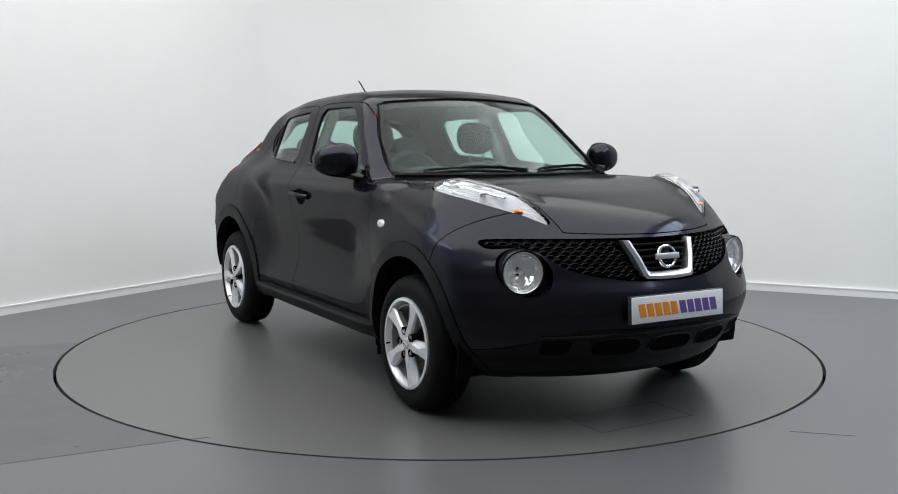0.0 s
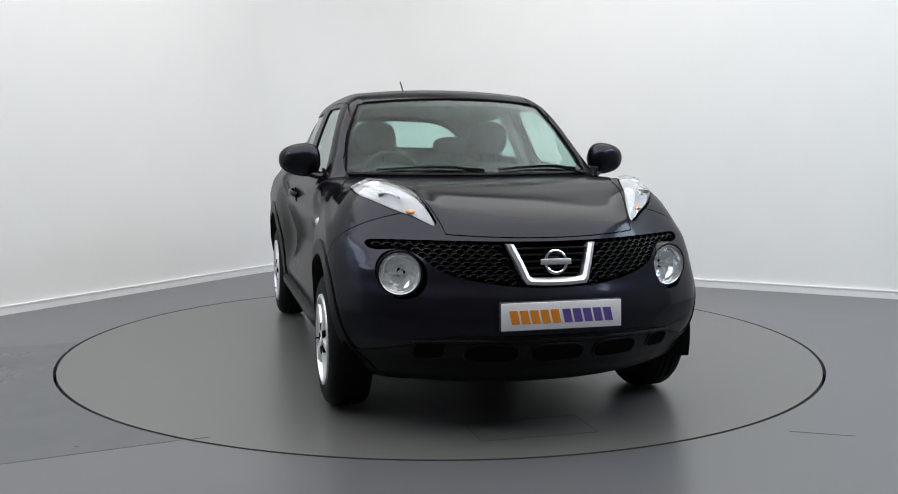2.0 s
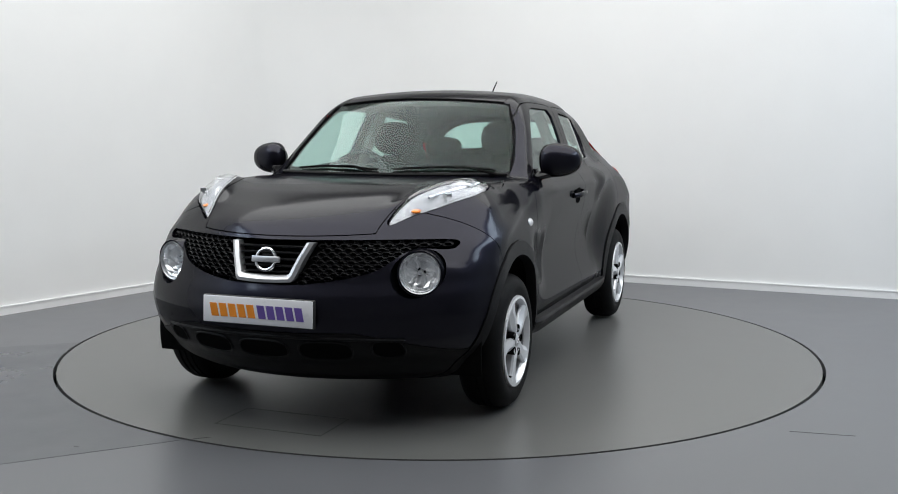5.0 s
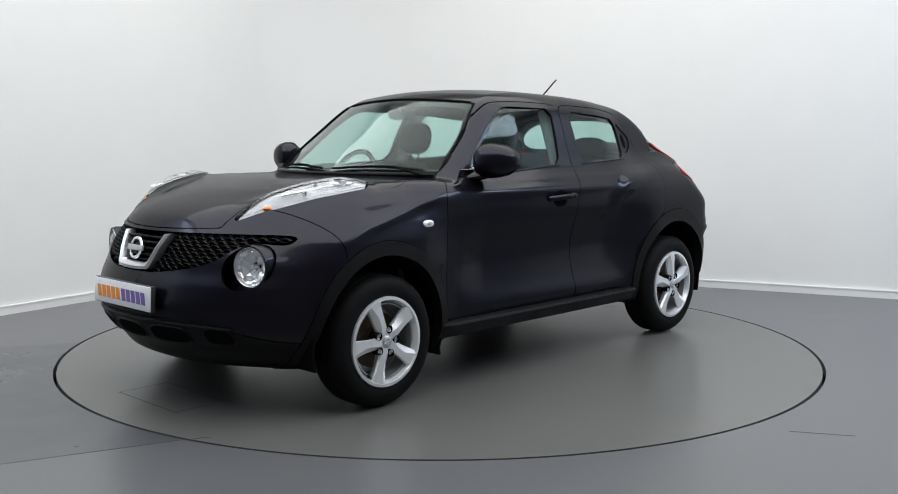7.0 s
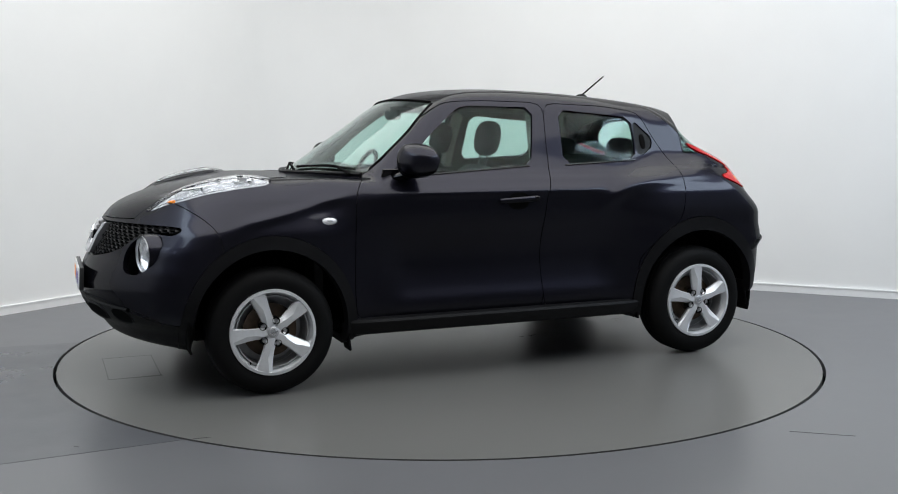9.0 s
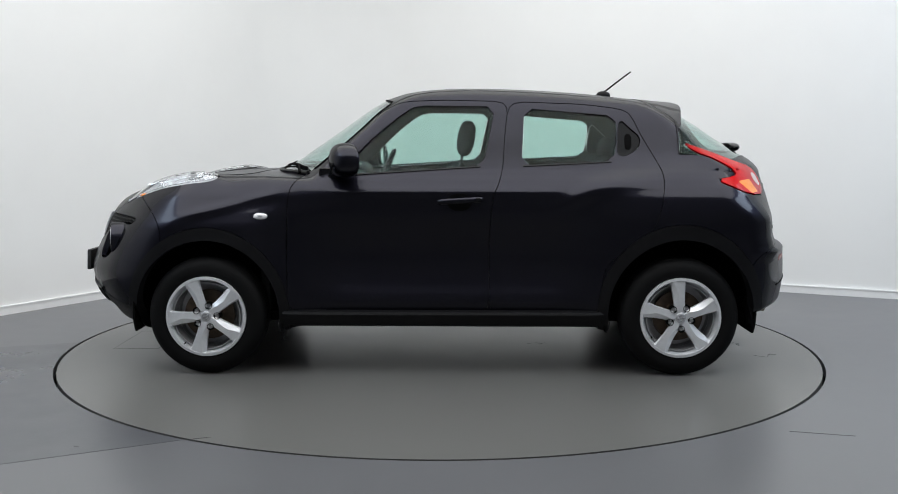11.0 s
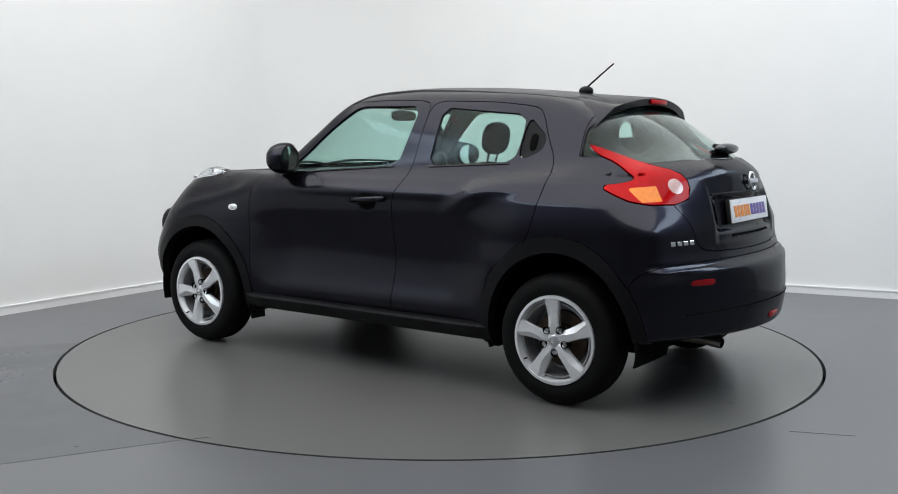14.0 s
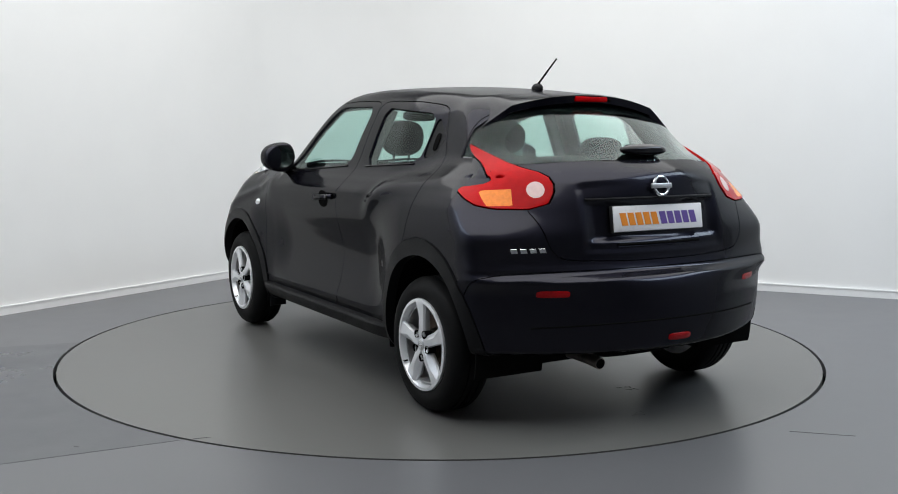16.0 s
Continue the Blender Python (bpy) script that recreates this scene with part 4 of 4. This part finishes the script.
    part("intake_lip", tube([tuple(p) for p in lip], .008, 8), TRIM, front_bumper)


def build_plate(car, x, z, facing, tilt):
    """A white plate with a printed name drawn as plain slanted bars."""
    m = Matrix.Translation((x, 0, z)) @ pose(0, 0, 0, 0, 0, 0 if facing > 0 else 180) @ pose(0, 0, 0, 0, tilt)
    plate = part("number_plate", moved(box((.008, .524, .113), (0, 0, 0), .0035), m), PLATE, car, "white plate with orange and purple bars")
    part("plate_holder", moved(box((.022, .530, .119), (-.0125, 0, 0), .004), m), PLATE_EDGE, plate, "black plate holder")
    wide = .041
    for k in range(10):
        y = .206 - k * .0445 - (.006 if k > 4 else 0)
        bm = box((.002, wide * .86, .056), (.0048, 0, 0), .0006, 1)
        for v in bm.verts:
            v.co.y -= v.co.z * .22
            v.co.y += 0
        bmesh.ops.translate(bm, vec=(0, -y, -.002), verts=bm.verts)
        part("printed_bar", moved(bm, m), ORANGE if k < 5 else PURPLE, plate)
    return plate


def build_rear(car):
    v, got = v_skin, pieces
    for mirror in (False, True):
        s = -1 if mirror else 1
        u, w = v[:, 0], v[:, 2]
        amber = inside_outline(u, w, ((-1.572, 1.038), (-1.662, 1.046), (-1.705, .978), (-1.648, .975)), 0)
        v1, f_amber, rest = split(v, got["tail_lamp"], amber)
        spot1 = np.linalg.norm(v1 - np.array((-1.722, .566, 1.046)), axis=1) - .040
        v2, f_spot, rest = split(v1, rest, spot1)
        lamp = skin_part("tail_lamp", v2, rest, RED, car, "glossy red boomerang tail lamp", mirror=mirror, sink=-.005, thick=.012)
        skin_part("indicator_lens", v2, f_amber, AMBER, lamp, "amber indicator lens", mirror=mirror, sink=-.005, thick=.008)
        skin_part("reversing_lens", v2, f_spot, CLEAR_SPOT, lamp, "pale round reversing lens", mirror=mirror, sink=-.006, thick=.008)
        part("rear_reflector", handed(disc_on("rear", .578, .613, .066, .0145, .002, .004, 5), s), RED_DARK, rear_bumper, "deep red bumper reflector")
    part("fog_lamp", disc_on("rear", -.02, .40, .065, .016, .004, .01, 4), RED_DARK, rear_bumper, "red rear fog lamp")
    # thin black tube: the shade of the crease over the lower black valance
    strip = onto([(0, y, .485 - .02 * (y / .7) ** 2) for y in np.linspace(-.66, .66, 31)], "rear", .001)
    part("bumper_crease_shade", tube([tuple(p) for p in strip], .0035, 8), GAP, rear_bumper)
    # roof spoiler
    bm = bmesh.new()
    rows = []
    for y in np.linspace(-.57, .57, 41):
        a = abs(y) / .57
        root = onto([(-1.10 - .03 * a, y * .93, 1)], "top", .002)[0]
        mid = onto([(-1.2, y * .95, 1)], "top", .012)[0]
        xe, ze = -1.375 + .22 * y * y, 1.478 - .30 * y * y - .22 * max(0, a - .75)
        drop = .03 * max(0.0, (a - .78) / .22)
        root, mid = root - np.array((0, 0, drop)), mid - np.array((0, 0, drop))
        fin = float(ease(a, .76, 1.0))
        low = ze - .038 - .06 * fin
        under = Vector((-1.24 + .12 * y * y, y * .97, ze - .07 - .05 * fin))
        rows.append([bm.verts.new(p) for p in (tuple(root - np.array((0, 0, .02))), tuple(root), (float(mid[0]), y * .96, max(float(mid[2]), ze + .012) if a < .7 else float(mid[2])), (xe + .03, y, ze + .004), (xe, y, ze - .004), (xe + .012, y, low), tuple(under))])
    for a, b in zip(rows, rows[1:]):
        for i in range(6):
            bm.faces.new((a[i], a[i + 1], b[i + 1], b[i]))
    bm.faces.new(rows[0])
    bm.faces.new(rows[-1])
    spoiler = part("roof_spoiler", bm, PAINT, car, "navy black roof spoiler", smooth=40)
    part("brake_lamp", box((.03, .195, .026), (-1.364, -.012, 1.455), .006), RED, spoiler, "red high-level brake lamp")
    part("washer_jet", blob((.015, .02, .012), (-1.365, -.13, 1.452)), GAP, spoiler)
    # badge, name bars, handle strip
    at = Matrix.Translation((-1.888, 0, 1.058)) @ pose(0, 0, 0, 0, 0, 180) @ pose(0, 0, 0, 0, -10)
    badge = part("badge", moved(lathe([(.048, 0), (.047, .005), (.041, .007), (.036, .005), (.035, 0)], 40, "x", True), at), CHROME, tailgate, "chrome ring badge with a plain bar")
    part("badge_bar", moved(box((.01, .118, .022), (.004, 0, 0), .003), at), SILVER, badge)
    for k in range(4):
        y = .715 - k * .040
        h = onto([(0, y, .793)], "rear", .003)[0]
        n = normals(np.array([h]))[0]
        turn = math.degrees(math.atan2(n[1], n[0]))
        bm = box((.004, .030, .020), (0, 0, 0), .0012, 1)
        for w in bm.verts:
            w.co.y -= w.co.z * .3
        part("name_bar", moved(bm, Matrix.Translation(h) @ pose(0, 0, 0, 0, 0, turn)), CHROME, car, "chrome lettering strip drawn as bars", smooth=0)
    grip = onto([(0, y, 1.008 - .006 * (y / .4) ** 2) for y in np.linspace(-.375, .375, 21)], "rear", .002)
    part("tailgate_grip", tube([tuple(p) for p in grip], .0055, 8), TRIM, tailgate, "black grip strip")
    # black tube for the shade in the slot, body-coloured tube for its lip
    for z, r, mat in ((.806, .006, GAP), (.797, .004, PAINT)):
        crease = onto([(0, y, z) for y in np.linspace(-.24, .24, 15)], "rear", .001)
        part("slot_shade_and_lip", tube([tuple(p) for p in crease], r, 8), mat, tailgate)
    # rear wiper with its glossy cover
    glass_line = onto([(0, y, 1.205 + .01 * math.cos(y * 6)) for y in np.linspace(.05, -.15, 13)], "rear", .016)
    wiper = part("rear_wiper", tube([tuple(p) for p in glass_line], .011, 8, .6), GAP, tailgate, "black rear wiper")
    hub = onto([(0, -.02, 1.195)], "rear", .022)[0]
    part("wiper_cover", moved(blob((.075, .27, .055), (0, 0, 0), 2.2), Matrix.Translation(hub)), GLOSS_BLACK, wiper, "gloss black wiper cover")
    # exhaust; a black disc on its end stands for the shade inside
    pipe = part("exhaust_pipe", tube([(-1.45, .335, .30), (-1.7, .325, .30), (-1.80, .32, .295), (-1.875, .317, .285)], .027, 20), EXHAUST, car, "sooty steel exhaust pipe")
    part("pipe_shade_disc", moved(lathe([(.0005, 0), (.022, 0), (.022, .004), (.0005, .004)], 20, "x"), Matrix.Translation((-1.879, .317, .2845)) @ pose(0, 0, 0, 0, -8)), GAP, pipe)
    part("silencer", moved(blob((.34, .62, .14), (0, 0, 0), 3.2), Matrix.Translation((-1.66, .02, .34))), GAP, car, "dark silencer box")


# ---- outside fittings ----
def build_fittings(car):
    for s, door, rear in ((1, front_doors[0], rear_doors[0]), (-1, front_doors[1], rear_doors[1])):
        # mirror
        shell = blob((.17, .225, .175), (0, 0, 0), 2.5, 36, 20)
        for v in shell.verts:
            if v.co.x < -.045:
                v.co.x = -.045 + (v.co.x + .045) * .15
            v.co.z *= 1 - .16 * (v.co.y / .1)
            v.co.x += .02 * (v.co.y / .1) * -1
        bmesh.ops.rotate(shell, cent=(0, 0, 0), matrix=Matrix.Rotation(radians(8), 3, "Z"), verts=shell.verts)
        bmesh.ops.translate(shell, vec=(.505, .888, 1.150), verts=shell.verts)
        mirror = part("door_mirror", handed(shell, s), PAINT, door, "navy black door mirror", smooth=60)
        face = moved(lathe([(.0005, 0), (.072, 0), (.074, .004), (.0005, .004)], 40, "x"), Matrix.Translation((.453, .883, 1.152)) @ pose(0, 0, 0, 0, 0, 8) @ Matrix.Diagonal((1, 1.15, .92, 1)))
        part("mirror_glass", handed(face, s), MIRROR, mirror, "silvered mirror glass")
        part("mirror_frame", handed(moved(lathe([(.073, -.006), (.080, -.004), (.080, .02), (.073, .02)], 40, "x", True), Matrix.Translation((.457, .883, 1.152)) @ pose(0, 0, 0, 0, 0, 8) @ Matrix.Diagonal((1, 1.15, .92, 1))), s), TRIM, mirror)
        foot = tube([(.60, .755, 1.055), (.575, .79, 1.065), (.535, .84, 1.085), (.515, .88, 1.10)], .030, 12, 1.1)
        for v in foot.verts:
            v.co.z = 1.075 + (v.co.z - 1.075) * .75
        part("mirror_foot", handed(foot, s), GLOSS_BLACK, mirror, "black mirror foot")
        sail = moved(box((.13, .014, .07), (0, 0, 0), .006), Matrix.Translation((.60, .765, 1.075)) @ pose(0, 0, 0, -18, 0, 4))
        part("mirror_sail", handed(sail, s), GLOSS_BLACK, door)
        # handle over a flat black disc that paints the shade of its cup
        part("handle_shade_disc", handed(disc_on("side", -.088, .930, .062, .046, .0015, .001, 2.4), s), GAP, door, "flat black disc for the shade in the handle recess")
        h = onto([(-.09, 0, .938)], "side")[0]
        grip = tube([(.018, h[1] + .002, .933), (.0, h[1] + .018, .935), (-.05, h[1] + .030, .938), (-.13, h[1] + .030, .942), (-.19, h[1] + .018, .945), (-.205, h[1] + .002, .945)], .013, 12)
        for v in grip.verts:
            v.co.z = .94 + (v.co.z - .94) * 1.15
        part("door_handle", handed(grip, s), PAINT, door, "black door handle")
        part("handle_button", handed(blob((.04, .012, .022), (-.185, h[1] + .028, .945), 3), s), GLOSS_BLACK, door)
        part("hidden_handle", handed(disc_on("side", -1.005, 1.25, .018, .042, -.002, .006, 3), s), GAP, rear, "black pull handle in the window corner")
        # side marker
        mark = part("side_repeater", handed(disc_on("side", .967, .855, .035, .0150, .002, .012, 2.2), s), PLATE, car, "small white oval side repeater")
        part("repeater_bulb", handed(disc_on("side", .967, .855, .014, .008, .009, .003), s), SILVER, mark)
        part("repeater_rim", handed(disc_on("side", .967, .855, .039, .0185, .001, .0, 2.2), s), CHROME, mark)
        # weather strips under the side glass
        for x0, x1, z0, z1, owner in ((.56, -.20, 1.066, 1.115, door), (-.43, -.905, 1.118, 1.141, rear)):
            pts = onto([(x0 + (x1 - x0) * k / 12, 0, z0 + (z1 - z0) * k / 12) for k in range(13)], "side", .001)
            part("weather_strip", handed(tube([tuple(p) for p in pts], .006, 6), s), GLOSS_BLACK, owner)
    # wipers on the windscreen
    for y0, y1, x0 in ((.60, .10, .0), (.02, -.52, .0)):
        ys = np.linspace(y0, y1, 12)
        pts = onto([(0, y, 1.098 + .012 * math.sin(k / 11 * 3.1)) for k, y in enumerate(ys)], "front", .007, start=.1)
        wiper = part("wiper", tube([tuple(p) for p in pts], .007, 6), GAP, car, "black windscreen wiper")
        arm = [tuple(pts[0] + np.array((.04, .02, -.025))), tuple(pts[3] + np.array((.006, 0, .006))), tuple(pts[6] + np.array((.003, 0, .004)))]
        part("wiper_arm", tube(arm, .008, 6, .6), GAP, wiper)
    trim = onto([(0, y, 1.078 + .002 * abs(y)) for y in np.linspace(-.66, .66, 41)], "front", .002, start=.1)
    part("scuttle_trim", tube([tuple(p) for p in trim], .010, 6), TRIM, car, "black strip under the windscreen")
    head = onto([(0, y, 1.490 - .10 * y * y) for y in np.linspace(-.5, .5, 31)], "front", .0, start=.0)
    part("windscreen_seal", tube([tuple(p) for p in head], .006, 6), GAP, car, "black windscreen seal")
    for s in (1, -1):
        edge = onto([(0, .668 - .135 * k / 16 - .02 * math.sin(k / 16 * 3.14) * -1, 1.10 + .355 * k / 16) for k in range(17)], "front", .0, start=.0)
        part("windscreen_seal", handed(tube([tuple(p) for p in edge], .0055, 6), s), GAP, car, "black windscreen seal")
    # antenna
    foot = part("antenna_base", moved(blob((.085, .04, .055), (0, 0, 0), 2.2), Matrix.Translation((-.955, .01, 1.523))), TRIM, car, "black antenna base")
    part("antenna_rod", tube([(-.955, .01, 1.54), (-1.04, .01, 1.606), (-1.118, .01, 1.665)], .0055, 8, .75), GAP, foot)


# ---- inside ----
def build_inside(car):
    def seat(y):
        s = part("front_seat", blob((.50, .50, .2), (.28, y, .56), 3.5), SEAT, car, "charcoal fabric front seat")
        back = moved(blob((.17, .50, .60), (0, 0, 0), 3.4), Matrix.Translation((-.01, y, .82)) @ pose(0, 0, 0, 0, -12))
        part("backrest", back, SEAT, s)
        part("headrest", moved(blob((.10, .26, .205), (0, 0, 0), 2.6), Matrix.Translation((-.125, y, 1.265)) @ pose(0, 0, 0, 0, -10)), SEAT, s)
        for d in (.05, -.05):
            part("headrest_post", tube([(-.08, y + d, 1.06), (-.115, y + d, 1.22)], .007, 8), LINER, s)
    seat(.36)
    seat(-.36)
    bench = part("rear_bench", blob((.5, 1.2, .2), (-.62, 0, .62), 4), SEAT, car, "charcoal fabric rear bench")
    part("backrest", moved(blob((.16, 1.24, .62), (0, 0, 0), 4), Matrix.Translation((-.93, 0, .86)) @ pose(0, 0, 0, 0, -18)), SEAT, bench)
    for y in (.36, -.36):
        part("headrest", moved(blob((.10, .26, .14), (0, 0, 0), 3), Matrix.Translation((-1.03, y, 1.20)) @ pose(0, 0, 0, 0, -14)), SEAT, bench)
    part("load_cover", box((.55, 1.16, .02), (-1.36, 0, 1.06), .006), LINER, car, "dark load cover")
    dash = part("dashboard", blob((.5, 1.36, .36), (.72, 0, .895), 4.5), DASH, car, "dark grey moulded dashboard")
    part("instrument_hood", blob((.2, .36, .12), (.58, -.36, 1.055), 2.6), DASH, dash)
    hoop = lathe([(.185, .0), (.190, .012), (.183, .022), (.168, .022), (.160, .012), (.165, .0)], 48, "x", True)
    wheel = part("steering_wheel", moved(hoop, Matrix.Translation((.40, -.36, 1.02)) @ pose(0, 0, 0, 0, -24)), DASH, car, "dark steering wheel")
    part("wheel_boss", moved(blob((.07, .18, .13), (0, 0, 0), 2.6), Matrix.Translation((.41, -.36, 1.01)) @ pose(0, 0, 0, 0, -24)), DASH, wheel)
    for d in (-1, 1):
        part("wheel_spoke", moved(box((.02, .11, .035), (0, d * .12, 0), .006), Matrix.Translation((.41, -.36, 1.015)) @ pose(0, 0, 0, 0, -24)), DASH, wheel)
    mirror = part("rear_view_mirror", moved(blob((.04, .23, .065), (0, 0, 0), 3.4), Matrix.Translation((.33, .0, 1.405)) @ pose(0, 0, 0, 0, 8)), DASH, car, "dark interior mirror")
    part("mirror_stem", tube([(.34, 0, 1.42), (.37, 0, 1.45)], .012, 8), DASH, mirror)
    part("floor_pan", join(box((3.3, 1.36, .06), (-.02, 0, .29), .02), box((1.66, 1.6, .05), (0, 0, .287), .01)), GAP, car, "dark underbody")
    part("front_bulkhead", box((.05, 1.36, .75), (.98, 0, .63), .01), LINER, car)
    for s in (1, -1):
        part("pillar_trim", handed(tube([(-.29, .675, 1.08), (-.30, .605, 1.25), (-.32, .53, 1.42)], .035, 10), s), HEADLINING, car, "grey pillar trim")
    tag = onto([(0, -.575, 1.40)], "front", -.012, start=.0)[0]
    part("red_tag", moved(blob((.006, .03, .02), (0, 0, 0), 3), Matrix.Translation(tag)), STICKER, car, "small red windscreen tag")
    card = onto([(0, .06, 1.20)], "front", start=.0)[0]
    part("paper_tag", moved(box((.004, .075, .02), (0, 0, 0), .001, 1), Matrix.Translation((-1.30, .05, 1.16))), PAPER, car, "small white paper tag")


car = new("crossover_car")
tagged(car, "navy black five-door crossover car parked on the turntable", "car")
TABLE_OFFSET = (-.0282, -.0195)
v_skin, pieces, front_bumper, rear_bumper, bonnet, tailgate, front_doors, rear_doors = build_body(car)
build_wheels(car)
build_headlights(car)
build_grille(car)
build_plate(car, 2.128, .547, 1, -3)
build_plate(car, -1.878, .917, -1, -8)
build_rear(car)
build_fittings(car)
build_inside(car)

turntable = build_turntable()


# ---- the turntable starts slowly, then turns steadily and carries the car ----
def heading(t):
    if t >= 2.0:
        return -75.76 - 11.72 * (t - 2.0)
    return {0.0: -60.2, .5: -61.84, 1.0: -65.2, 1.5: -70.0}[t]


def motions():
    rows, table_rows = [], []
    for k in range(33):
        t = k * .5
        turn = heading(t)
        table_rows.append((t, pose(0, 0, 0, 0, 0, turn)))
        rows.append((t, pose(0, 0, 0, 0, 0, turn) @ pose(TABLE_OFFSET[0], TABLE_OFFSET[1], .001)))
    walk(car, rows)
    walk(turntable, table_rows)


motions()
